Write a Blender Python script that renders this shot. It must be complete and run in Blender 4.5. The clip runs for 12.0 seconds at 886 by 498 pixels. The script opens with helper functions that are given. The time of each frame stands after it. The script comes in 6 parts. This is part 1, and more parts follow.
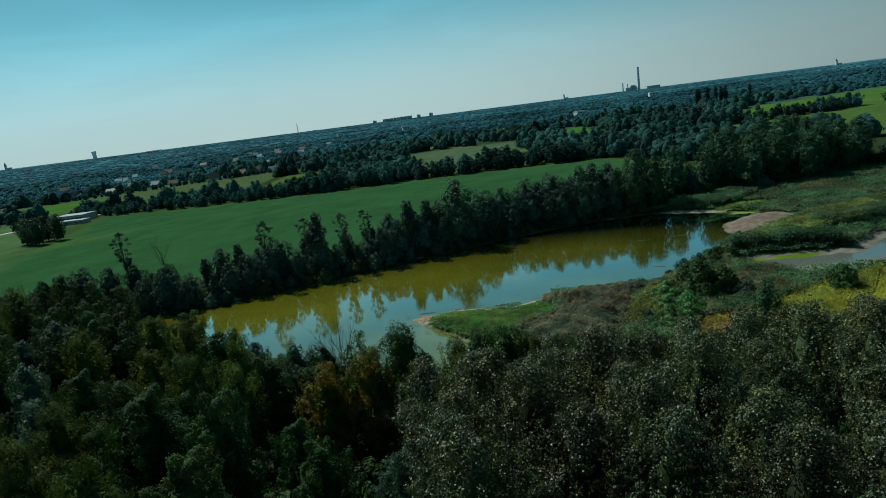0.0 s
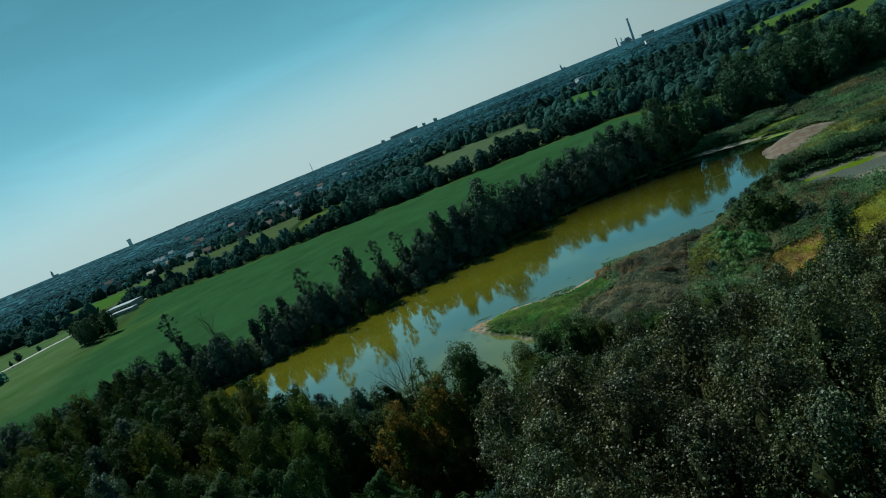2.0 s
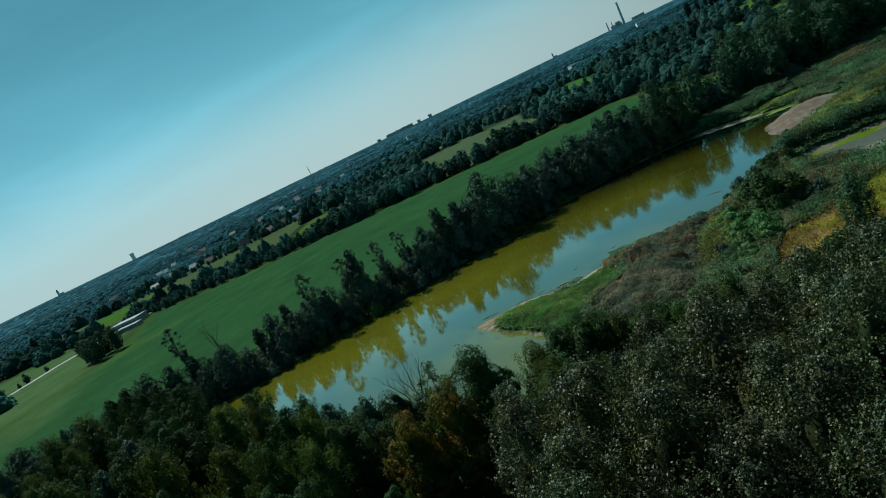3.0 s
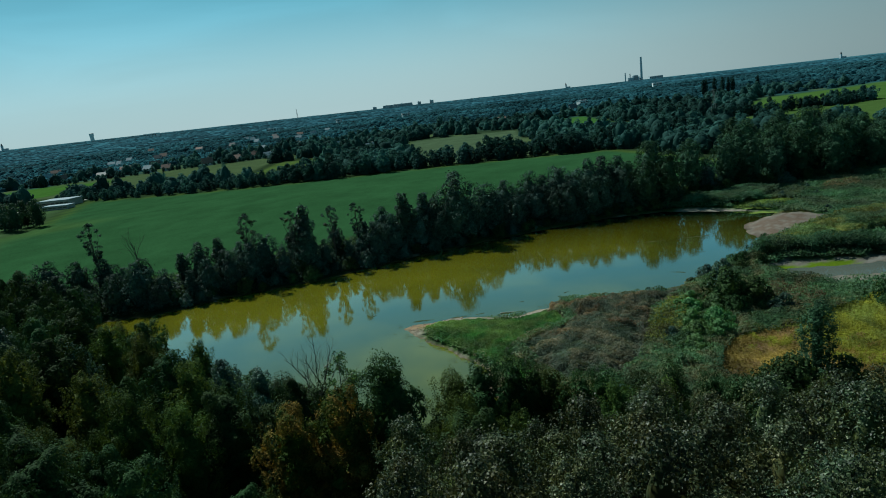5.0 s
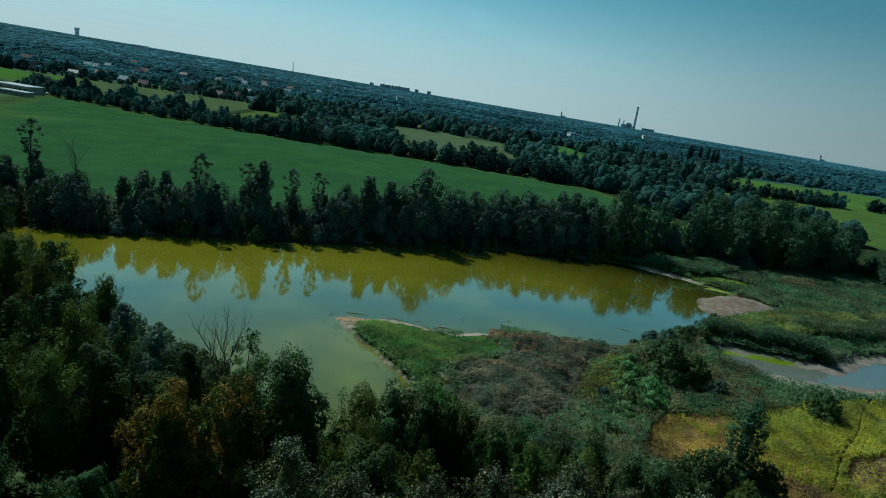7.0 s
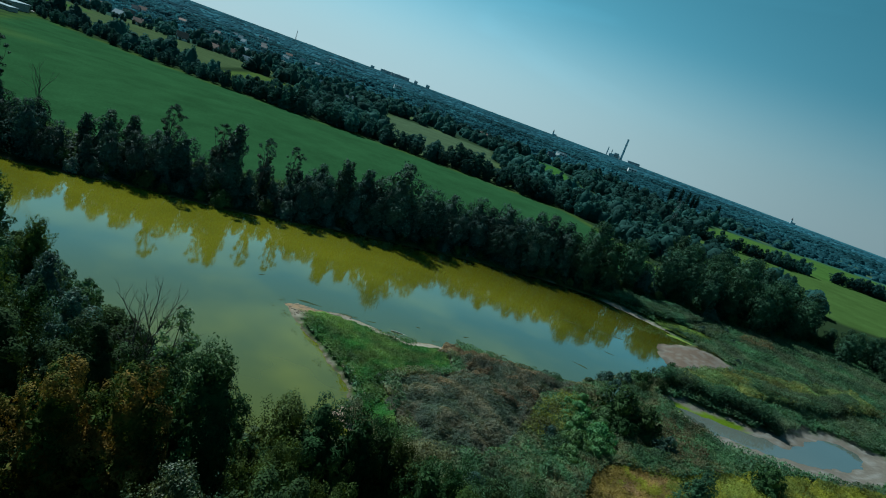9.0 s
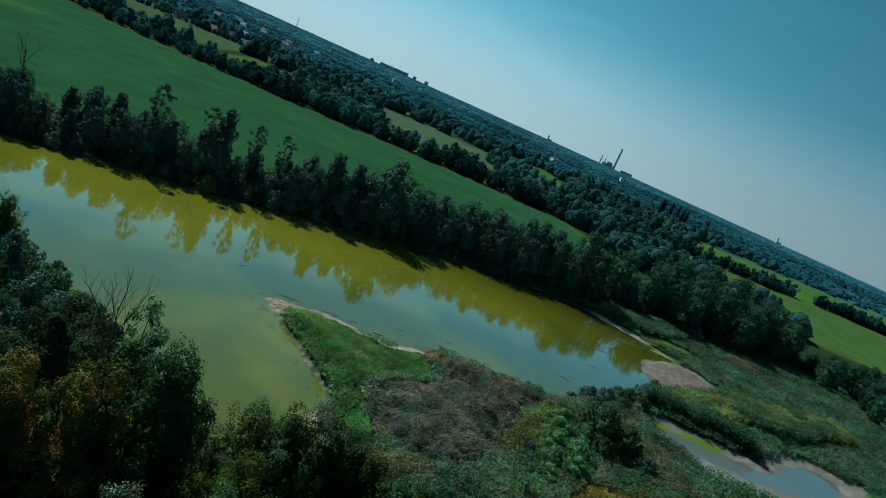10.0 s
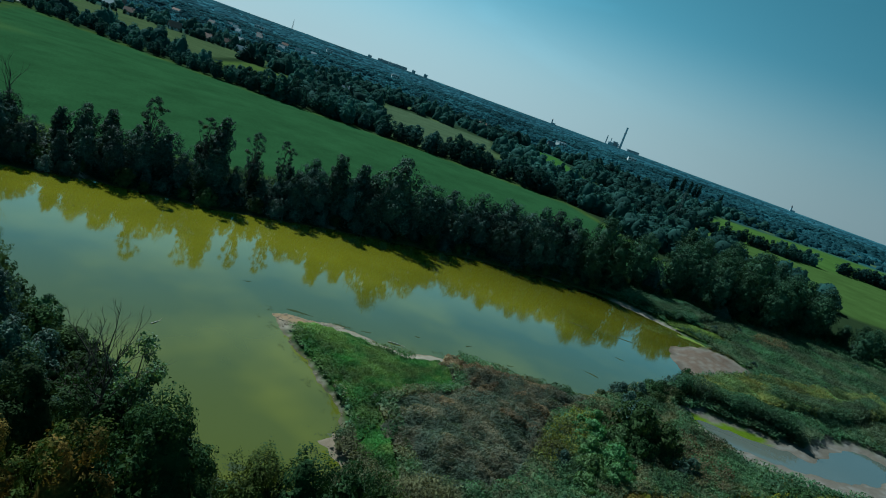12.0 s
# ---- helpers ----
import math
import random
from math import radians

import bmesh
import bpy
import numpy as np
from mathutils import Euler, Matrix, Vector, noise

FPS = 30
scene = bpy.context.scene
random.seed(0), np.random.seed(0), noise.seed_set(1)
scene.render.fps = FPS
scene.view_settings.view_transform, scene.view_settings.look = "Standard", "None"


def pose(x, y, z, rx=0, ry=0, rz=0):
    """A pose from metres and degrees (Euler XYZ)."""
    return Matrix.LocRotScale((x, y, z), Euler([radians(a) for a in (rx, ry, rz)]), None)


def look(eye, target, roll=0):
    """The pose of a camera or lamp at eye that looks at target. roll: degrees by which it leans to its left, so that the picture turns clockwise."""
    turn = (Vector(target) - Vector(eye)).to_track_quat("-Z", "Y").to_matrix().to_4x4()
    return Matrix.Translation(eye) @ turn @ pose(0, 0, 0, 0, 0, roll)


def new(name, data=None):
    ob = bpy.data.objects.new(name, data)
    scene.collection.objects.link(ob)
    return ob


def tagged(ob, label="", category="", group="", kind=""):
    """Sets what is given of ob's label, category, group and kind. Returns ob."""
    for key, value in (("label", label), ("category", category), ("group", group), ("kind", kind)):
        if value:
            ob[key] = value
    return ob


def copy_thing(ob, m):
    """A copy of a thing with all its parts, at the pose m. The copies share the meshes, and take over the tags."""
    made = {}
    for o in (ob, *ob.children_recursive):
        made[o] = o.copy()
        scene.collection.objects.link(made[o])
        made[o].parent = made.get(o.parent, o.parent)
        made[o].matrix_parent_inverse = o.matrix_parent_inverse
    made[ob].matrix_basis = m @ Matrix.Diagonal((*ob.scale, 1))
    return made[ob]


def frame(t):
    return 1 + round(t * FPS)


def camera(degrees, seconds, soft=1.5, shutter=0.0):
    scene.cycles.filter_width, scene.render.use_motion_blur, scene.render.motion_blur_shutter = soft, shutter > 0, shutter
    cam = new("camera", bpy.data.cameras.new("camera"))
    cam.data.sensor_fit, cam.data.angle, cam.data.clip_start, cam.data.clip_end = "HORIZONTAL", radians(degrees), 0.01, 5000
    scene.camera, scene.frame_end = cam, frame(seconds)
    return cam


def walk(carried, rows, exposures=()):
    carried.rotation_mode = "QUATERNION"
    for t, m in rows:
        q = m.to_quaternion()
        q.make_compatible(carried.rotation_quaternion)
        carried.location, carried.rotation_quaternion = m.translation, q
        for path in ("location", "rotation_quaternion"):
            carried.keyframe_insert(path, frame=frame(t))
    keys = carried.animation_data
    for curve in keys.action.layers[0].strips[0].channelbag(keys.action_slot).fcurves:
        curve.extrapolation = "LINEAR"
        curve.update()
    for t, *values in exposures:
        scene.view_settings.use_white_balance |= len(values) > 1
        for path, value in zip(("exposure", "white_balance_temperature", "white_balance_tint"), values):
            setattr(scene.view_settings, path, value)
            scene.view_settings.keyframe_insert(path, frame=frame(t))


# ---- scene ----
cam = camera(71.3, 12.0, soft=0.95)
PATH = [
    (0, (-0.284, -104.342, 35.122), (-0.164, -102.394, 34.687), -8.0),
    (0.5, (-0.197, -103.759, 35.092), (-0.113, -101.806, 34.671), -12.7),
    (1, (-0.165, -102.999, 35.089), (-0.11, -101.042, 34.681), -16.6),
    (1.5, (-0.062, -101.876, 35.11), (-0.032, -99.917, 34.71), -20.0),
    (2, (-0.001, -100.594, 35.074), (0.006, -98.634, 34.678), -23.0),
    (2.5, (0.11, -99.39, 35.024), (0.095, -97.43, 34.629), -25.5),
    (2.7, (0.14, -98.93, 35.013), (0.12, -96.969, 34.618), -26.3),
    (3.1, (0.275, -97.923, 34.930), (0.275, -95.966, 34.521), -26.3),
    (3.5, (0.415, -96.875, 34.844), (0.436, -94.921, 34.421), -23.5),
    (3.9, (0.559, -95.805, 34.756), (0.600, -93.856, 34.318), -19.0),
    (4.3, (0.702, -94.736, 34.668), (0.764, -92.790, 34.215), -14.3),
    (4.5, (0.759, -94.218, 34.649), (0.838, -92.273, 34.191), -12.1),
    (5, (0.953, -92.922, 34.675), (1.072, -90.983, 34.202), -7.1),
    (5.5, (1.141, -91.698, 34.741), (1.299, -89.764, 34.258), -2.6),
    (6, (1.368, -90.486, 34.774), (1.561, -88.556, 34.287), 1.6),
    (6.5, (1.633, -89.271, 34.763), (1.858, -87.344, 34.275), 5.3),
    (7, (1.877, -88.1, 34.74), (2.131, -86.177, 34.254), 8.8),
    (7.2, (1.946, -87.582, 34.748), (2.209, -85.659, 34.261), 9.9),
    (9, (2.533, -83.37, 34.815), (2.881, -81.458, 34.342), 19.6),
    (9.5, (2.576, -82.156, 34.863), (2.945, -80.247, 34.394), 21.7),
    (10, (2.697, -80.916, 34.918), (3.083, -79.01, 34.452), 23.5),
    (10.5, (2.755, -79.709, 34.927), (3.158, -77.805, 34.465), 25.2),
    (11, (2.85, -78.501, 34.953), (3.269, -76.601, 34.493), 26.7),
    (11.5, (2.92, -77.309, 34.93), (3.326, -75.409, 34.455), 24.8),
    (12, (3.033, -76.14, 34.841), (3.393, -74.238, 34.339), 19.3),
]
walk(cam, [(t, look(eye, target, roll)) for t, eye, target, roll in PATH], [(0, 0.27, 5760, -11.5), (2.5, 0.27, 5700, -11.7), (5.3, 0.2, 5570, -11.9), (7, 0.25, 5480, -12), (9.5, 0.29, 5180, -12.5), (12, 0.22, 5150, -12.5)])

# ---- world, sun, exposure ----
SUN_AZ, SUN_EL = -36.0, 46.0          # degrees from +y towards +x, and above the horizon
world = bpy.data.worlds.new("sky")
scene.world = world
world.use_nodes = True
wn, wl = world.node_tree.nodes, world.node_tree.links
sky = wn.new("ShaderNodeTexSky")
sky.sky_type, sky.sun_disc = "NISHITA", False
sky.sun_elevation, sky.sun_rotation = radians(SUN_EL), radians(SUN_AZ)
sky.altitude, sky.air_density, sky.dust_density, sky.ozone_density = 250, 0.9, 0.12, 5.0
split, join = wn.new("ShaderNodeSeparateColor"), wn.new("ShaderNodeCombineColor")   # hazy late-summer air: blue fades towards green
wl.new(sky.outputs[0], split.inputs[0])


def weigh(a, b, c):
    """a times the sky's blue plus b times its green plus c times its red."""
    out = None
    for k, channel in ((a, "Blue"), (b, "Green"), (c, "Red")):
        n = wn.new("ShaderNodeMath")
        n.operation = "MULTIPLY_ADD"
        n.inputs[1].default_value, n.inputs[2].default_value = k, 0.0
        wl.new(split.outputs[channel], n.inputs[0])
        if out:
            wl.new(out.outputs[0], n.inputs[2])
        out = n
    return out.outputs[0]


wl.new(weigh(-0.135, 0.07, 1.05), join.inputs["Red"])
wl.new(weigh(0.08, 0.93, 0.0), join.inputs["Green"])
wl.new(weigh(0.43, 0.66, 0.0), join.inputs["Blue"])
where = wn.new("ShaderNodeTexCoord")
flat = wn.new("ShaderNodeMapping")
flat.inputs["Scale"].default_value = (1.0, 1.0, 5.0)
flat.inputs["Rotation"].default_value = (0.0, 0.25, 0.0)
wl.new(where.outputs["Generated"], flat.inputs["Vector"])
wisps = wn.new("ShaderNodeTexNoise")               # thin veils of cirrus
wisps.inputs["Scale"].default_value, wisps.inputs["Detail"].default_value, wisps.inputs["Distortion"].default_value = 2.2, 5.0, 0.6
wl.new(flat.outputs[0], wisps.inputs["Vector"])
veil = wn.new("ShaderNodeMapRange")
veil.inputs[1].default_value, veil.inputs[2].default_value, veil.inputs[3].default_value, veil.inputs[4].default_value = 0.48, 0.8, 1.0, 1.2
wl.new(wisps.outputs[0], veil.inputs[0])
parts_of = wn.new("ShaderNodeSeparateXYZ")
wl.new(where.outputs["Generated"], parts_of.inputs[0])
low_haze = wn.new("ShaderNodeMapRange")            # paler air towards the horizon, all round
low_haze.interpolation_type = "SMOOTHSTEP"
low_haze.inputs[1].default_value, low_haze.inputs[2].default_value, low_haze.inputs[3].default_value, low_haze.inputs[4].default_value = 0.0, 0.42, 0.97, 0.74
wl.new(parts_of.outputs["Z"], low_haze.inputs[0])
both = wn.new("ShaderNodeMath")
both.operation = "MULTIPLY"
wl.new(veil.outputs[0], both.inputs[0])
wl.new(low_haze.outputs[0], both.inputs[1])
lift = wn.new("ShaderNodeVectorMath")
lift.operation = "SCALE"
wl.new(join.outputs[0], lift.inputs[0])
wl.new(both.outputs[0], lift.inputs["Scale"])
even = wn.new("ShaderNodeGamma")                    # thin high haze evens out the brightness of the sky
even.inputs["Gamma"].default_value = 0.9
wl.new(lift.outputs[0], even.inputs["Color"])
bank = wn.new("ShaderNodeMapRange")                # summer haze: a pale veil that thins out upwards
bank.interpolation_type = "SMOOTHSTEP"
bank.inputs[1].default_value, bank.inputs[2].default_value, bank.inputs[3].default_value, bank.inputs[4].default_value = 0.0, 0.185, 0.85, 0.0
wl.new(parts_of.outputs["Z"], bank.inputs[0])
hazy = wn.new("ShaderNodeMix")
hazy.data_type = "RGBA"
hazy.inputs[7].default_value = (4.55, 5.15, 5.2, 1)
wl.new(bank.outputs[0], hazy.inputs["Factor"])
wl.new(even.outputs[0], hazy.inputs[6])
towards = wn.new("ShaderNodeVectorMath")            # haze scatters the light forwards: the sky is brighter on the sun's side
towards.operation = "DOT_PRODUCT"
towards.inputs[1].default_value = (math.sin(radians(SUN_AZ)), math.cos(radians(SUN_AZ)), 0.0)
wl.new(where.outputs["Generated"], towards.inputs[0])
glow = wn.new("ShaderNodeMapRange")
glow.interpolation_type = "SMOOTHSTEP"
glow.inputs[1].default_value, glow.inputs[2].default_value, glow.inputs[3].default_value, glow.inputs[4].default_value = 0.05, 0.85, 0.54, 1.0
wl.new(towards.outputs["Value"], glow.inputs[0])
away = wn.new("ShaderNodeMapRange")                 # and brightens a little again opposite the sun
away.interpolation_type = "SMOOTHSTEP"
away.inputs[1].default_value, away.inputs[2].default_value, away.inputs[3].default_value, away.inputs[4].default_value = -0.7, 0.0, 0.3, 0.0
wl.new(towards.outputs["Value"], away.inputs[0])
whole = wn.new("ShaderNodeMath")
wl.new(glow.outputs[0], whole.inputs[0])
wl.new(away.outputs[0], whole.inputs[1])
dim = wn.new("ShaderNodeVectorMath")
dim.operation = "SCALE"
wl.new(hazy.outputs[2], dim.inputs[0])
low = wn.new("ShaderNodeMapRange")                  # mostly in the low, hazy air
low.interpolation_type = "SMOOTHSTEP"
low.inputs[1].default_value, low.inputs[2].default_value, low.inputs[3].default_value, low.inputs[4].default_value = 0.02, 0.34, 1.0, 0.3
wl.new(parts_of.outputs["Z"], low.inputs[0])
less = wn.new("ShaderNodeMath")
less.operation = "SUBTRACT"
less.inputs[1].default_value = 1.0
wl.new(whole.outputs[0], less.inputs[0])
sides = wn.new("ShaderNodeMath")
sides.operation = "MULTIPLY_ADD"
sides.inputs[2].default_value = 1.0
wl.new(less.outputs[0], sides.inputs[0])
wl.new(low.outputs[0], sides.inputs[1])
wl.new(sides.outputs[0], dim.inputs["Scale"])
wl.new(dim.outputs[0], wn["Background"].inputs[0])
wn["Background"].inputs[1].default_value = 0.086

sun_data = bpy.data.lights.new("sun", "SUN")
sun_data.energy, sun_data.angle, sun_data.color = 4.7, radians(0.6), (1.0, 0.91, 0.83)
sun = new("sun", sun_data)
to_sun = Vector((math.sin(radians(SUN_AZ)) * math.cos(radians(SUN_EL)), math.cos(radians(SUN_AZ)) * math.cos(radians(SUN_EL)), math.sin(radians(SUN_EL))))
sun.matrix_world = look(to_sun * 200, (0, 0, 0))


# ---- materials ----
def node_mat(name):
    m = bpy.data.materials.new(name)
    m.use_nodes = True
    return m, m.node_tree.nodes, m.node_tree.links, m.node_tree.nodes["Principled BSDF"]


def ramp(nodes, cols, spots=None):
    r = nodes.new("ShaderNodeValToRGB")
    n = len(cols)
    while len(r.color_ramp.elements) < n:
        r.color_ramp.elements.new(0.5)
    for i, c in enumerate(cols):
        r.color_ramp.elements[i].position = spots[i] if spots else i / max(1, n - 1)
        r.color_ramp.elements[i].color = (*c, 1)
    return r


def noise_node(nodes, links, scale, detail=4.0, rough=0.55, vec=None):
    t = nodes.new("ShaderNodeTexNoise")
    t.inputs["Scale"].default_value, t.inputs["Detail"].default_value, t.inputs["Roughness"].default_value = scale, detail, rough
    if vec is None:
        g = nodes.new("ShaderNodeNewGeometry")
        vec = g.outputs["Position"]
    links.new(vec, t.inputs["Vector"])
    return t


def leaf_mat(name, cols, rough=0.5, through_light=0.35, patch=0.6, spec=0.2, broad_patch=0.0, turning=None, turn_scale=0.5, spread=0.45, seen_through=(1.45, 1.3, 0.6)):
    """Leaves: hue by leaf and by tree, patches across a crown, some light through the blade."""
    m, n, l, b = node_mat(name)
    g = n.new("ShaderNodeNewGeometry")
    alike = lambda cs: [tuple(m0 + spread * (v - m0) for v, m0 in zip(c, [sum(q) / len(cs) for q in zip(*cs)])) for c in cs]
    r = ramp(n, alike(cols))
    l.new(g.outputs["Random Per Island"], r.inputs[0])
    t = noise_node(n, l, patch, 2.0)
    info = n.new("ShaderNodeObjectInfo")
    hsv = n.new("ShaderNodeHueSaturation")
    mr = n.new("ShaderNodeMapRange")
    mr.inputs[3].default_value, mr.inputs[4].default_value = 0.48, 0.53
    l.new(info.outputs["Random"], mr.inputs[0])
    l.new(mr.outputs[0], hsv.inputs["Hue"])
    tone = n.new("ShaderNodeMapRange")             # each tree a little lighter or darker
    tone.inputs[3].default_value, tone.inputs[4].default_value = 0.68, 1.28
    shuffle = n.new("ShaderNodeMath")
    shuffle.operation = "PINGPONG"
    shuffle.inputs[1].default_value = 0.13
    l.new(info.outputs["Random"], shuffle.inputs[0])
    tone.inputs[2].default_value = 0.13
    l.new(shuffle.outputs[0], tone.inputs[0])
    shade = n.new("ShaderNodeVectorMath")
    shade.operation = "SCALE"
    l.new(tone.outputs[0], shade.inputs["Scale"])
    mv = n.new("ShaderNodeMapRange")
    mv.inputs[1].default_value, mv.inputs[2].default_value, mv.inputs[3].default_value, mv.inputs[4].default_value = 0.3, 0.7, 0.42, 1.05
    l.new(t.outputs[0], mv.inputs[0])
    if broad_patch:
        t2 = noise_node(n, l, broad_patch, 3.0)
        mb = n.new("ShaderNodeMapRange")
        mb.inputs[1].default_value, mb.inputs[2].default_value, mb.inputs[3].default_value, mb.inputs[4].default_value = 0.35, 0.65, 0.55, 1.35
        l.new(t2.outputs[0], mb.inputs[0])
        mul = n.new("ShaderNodeMath")
        mul.operation = "MULTIPLY"
        l.new(mv.outputs[0], mul.inputs[0])
        l.new(mb.outputs[0], mul.inputs[1])
        l.new(mul.outputs[0], hsv.inputs["Value"])
    else:
        l.new(mv.outputs[0], hsv.inputs["Value"])
    if turning:                                    # sprays of leaves that have changed colour
        r2 = ramp(n, alike(turning))
        l.new(g.outputs["Random Per Island"], r2.inputs[0])
        t3 = noise_node(n, l, turn_scale, 4.0, 0.65)
        mt = n.new("ShaderNodeMapRange")
        mt.inputs[1].default_value, mt.inputs[2].default_value = 0.46, 0.58
        l.new(t3.outputs[0], mt.inputs[0])
        blend = n.new("ShaderNodeMix")
        blend.data_type = "RGBA"
        l.new(mt.outputs[0], blend.inputs["Factor"])
        l.new(r.outputs[0], blend.inputs[6])
        l.new(r2.outputs[0], blend.inputs[7])
        l.new(blend.outputs[2], hsv.inputs["Color"])
    else:
        l.new(r.outputs[0], hsv.inputs["Color"])
    l.new(hsv.outputs[0], shade.inputs[0])
    l.new(shade.outputs[0], b.inputs["Base Color"])
    b.inputs["Roughness"].default_value = rough
    b.inputs["Specular IOR Level"].default_value = spec
    tr = n.new("ShaderNodeBsdfTranslucent")
    warm = n.new("ShaderNodeVectorMath")           # a blade lets yellow-green through
    warm.operation = "MULTIPLY"
    warm.inputs[1].default_value = seen_through
    l.new(shade.outputs[0], warm.inputs[0])
    l.new(warm.outputs[0], tr.inputs[0])
    mix = n.new("ShaderNodeMixShader")
    mix.inputs[0].default_value = through_light
    l.new(b.outputs[0], mix.inputs[1])
    l.new(tr.outputs[0], mix.inputs[2])
    l.new(mix.outputs[0], n["Material Output"].inputs[0])
    return m


def solid_mat(name, cols, scale=2.0, rough=0.8, bump=0.0, metal=0.0, spec=0.4):
    """A surface with grain and stains at two sizes."""
    m, n, l, b = node_mat(name)
    t = noise_node(n, l, scale, 6.0)
    t2 = noise_node(n, l, scale * 9, 4.0)
    mixv = n.new("ShaderNodeMath")
    mixv.operation = "MULTIPLY_ADD"
    mixv.inputs[1].default_value = 0.35
    l.new(t2.outputs[0], mixv.inputs[0])
    sub = n.new("ShaderNodeMath")
    sub.operation = "MULTIPLY"
    sub.inputs[1].default_value = 0.65
    l.new(t.outputs[0], sub.inputs[0])
    l.new(sub.outputs[0], mixv.inputs[2])
    r = ramp(n, cols, [0.3 + 0.4 * i / max(1, len(cols) - 1) for i in range(len(cols))])
    l.new(mixv.outputs[0], r.inputs[0])
    l.new(r.outputs[0], b.inputs["Base Color"])
    b.inputs["Roughness"].default_value, b.inputs["Metallic"].default_value = rough, metal
    b.inputs["Specular IOR Level"].default_value = spec
    if bump:
        bp = n.new("ShaderNodeBump")
        bp.inputs["Strength"].default_value, bp.inputs["Distance"].default_value = 0.6, bump
        l.new(mixv.outputs[0], bp.inputs["Height"])
        l.new(bp.outputs[0], b.inputs["Normal"])
    return m


def ground_mat():
    """Soil, grass, crop and a haze tint far out: the cover's colour is stored on the sheet, the grain is added here."""
    m, n, l, b = node_mat("ground_cover")
    a = n.new("ShaderNodeAttribute")
    a.attribute_name = "cover"
    big, small = noise_node(n, l, 0.09, 5.0), noise_node(n, l, 1.6, 6.0, 0.7)
    add = n.new("ShaderNodeMath")
    add.operation = "ADD"
    l.new(big.outputs[0], add.inputs[0])
    l.new(small.outputs[0], add.inputs[1])
    mv = n.new("ShaderNodeMapRange")
    mv.inputs[1].default_value, mv.inputs[2].default_value, mv.inputs[3].default_value, mv.inputs[4].default_value = 0.6, 1.4, 0.52, 1.0
    l.new(add.outputs[0], mv.inputs[0])
    hsv = n.new("ShaderNodeHueSaturation")
    l.new(a.outputs["Color"], hsv.inputs["Color"])
    l.new(mv.outputs[0], hsv.inputs["Value"])
    l.new(hsv.outputs[0], b.inputs["Base Color"])
    b.inputs["Roughness"].default_value, b.inputs["Specular IOR Level"].default_value = 0.95, 0.0
    bp = n.new("ShaderNodeBump")
    bp.inputs["Strength"].default_value, bp.inputs["Distance"].default_value = 0.7, 0.12
    l.new(small.outputs[0], bp.inputs["Height"])
    l.new(bp.outputs[0], b.inputs["Normal"])
    return m


def water_mat(name, deep, pale, rough, ripple, gloss=3.3):
    """Turbid water: its own colour, painted paler where the far trees are mirrored, under a mirror of the sky, with
    faint ripples.
    """
    m, n, l, b = node_mat(name)
    t = noise_node(n, l, 0.05, 3.0)
    g = n.new("ShaderNodeNewGeometry")
    xyz = n.new("ShaderNodeSeparateXYZ")
    l.new(g.outputs["Position"], xyz.inputs[0])
    slant = n.new("ShaderNodeMath")               # paler yellow painted in towards the far bank's reflections
    slant.operation = "MULTIPLY_ADD"
    slant.inputs[1].default_value = -0.17
    l.new(xyz.outputs["X"], slant.inputs[0])
    l.new(xyz.outputs["Y"], slant.inputs[2])
    mirror_tone = n.new("ShaderNodeMapRange")
    mirror_tone.inputs[1].default_value, mirror_tone.inputs[2].default_value, mirror_tone.inputs[3].default_value, mirror_tone.inputs[4].default_value = 8.0, 32.0, -0.25, 0.35
    l.new(slant.outputs[0], mirror_tone.inputs[0])
    add = n.new("ShaderNodeMath")
    l.new(mirror_tone.outputs[0], add.inputs[0])
    l.new(t.outputs[0], add.inputs[1])
    r = ramp(n, (deep, pale), (0.2, 0.8))
    l.new(add.outputs[0], r.inputs[0])
    l.new(r.outputs[0], b.inputs["Base Color"])
    b.inputs["Roughness"].default_value, b.inputs["Specular IOR Level"].default_value = 0.6, 0.0
    mirror = n.new("ShaderNodeBsdfGlossy")
    mirror.inputs["Color"].default_value, mirror.inputs["Roughness"].default_value = (0.74, 0.93, 1.0, 1), rough
    facing = n.new("ShaderNodeFresnel")
    facing.inputs["IOR"].default_value = 1.33
    amount = n.new("ShaderNodeMath")
    amount.operation, amount.use_clamp = "MULTIPLY_ADD", True
    amount.inputs[1].default_value, amount.inputs[2].default_value = gloss, -0.018 * gloss
    l.new(facing.outputs[0], amount.inputs[0])
    mix = n.new("ShaderNodeMixShader")
    l.new(amount.outputs[0], mix.inputs[0])
    l.new(b.outputs[0], mix.inputs[1])
    l.new(mirror.outputs[0], mix.inputs[2])
    l.new(mix.outputs[0], n["Material Output"].inputs[0])
    mp = n.new("ShaderNodeMapping")
    mp.inputs["Scale"].default_value = (0.5, 1.4, 1.0)
    mp.inputs["Rotation"].default_value = (0, 0, 0.4)
    l.new(g.outputs["Position"], mp.inputs["Vector"])
    w = noise_node(n, l, 2.2, 3.0, 0.5, mp.outputs[0])
    bp = n.new("ShaderNodeBump")
    bp.inputs["Strength"].default_value, bp.inputs["Distance"].default_value = ripple, 0.02
    l.new(w.outputs[0], bp.inputs["Height"])
    l.new(bp.outputs[0], mirror.inputs["Normal"])
    return m


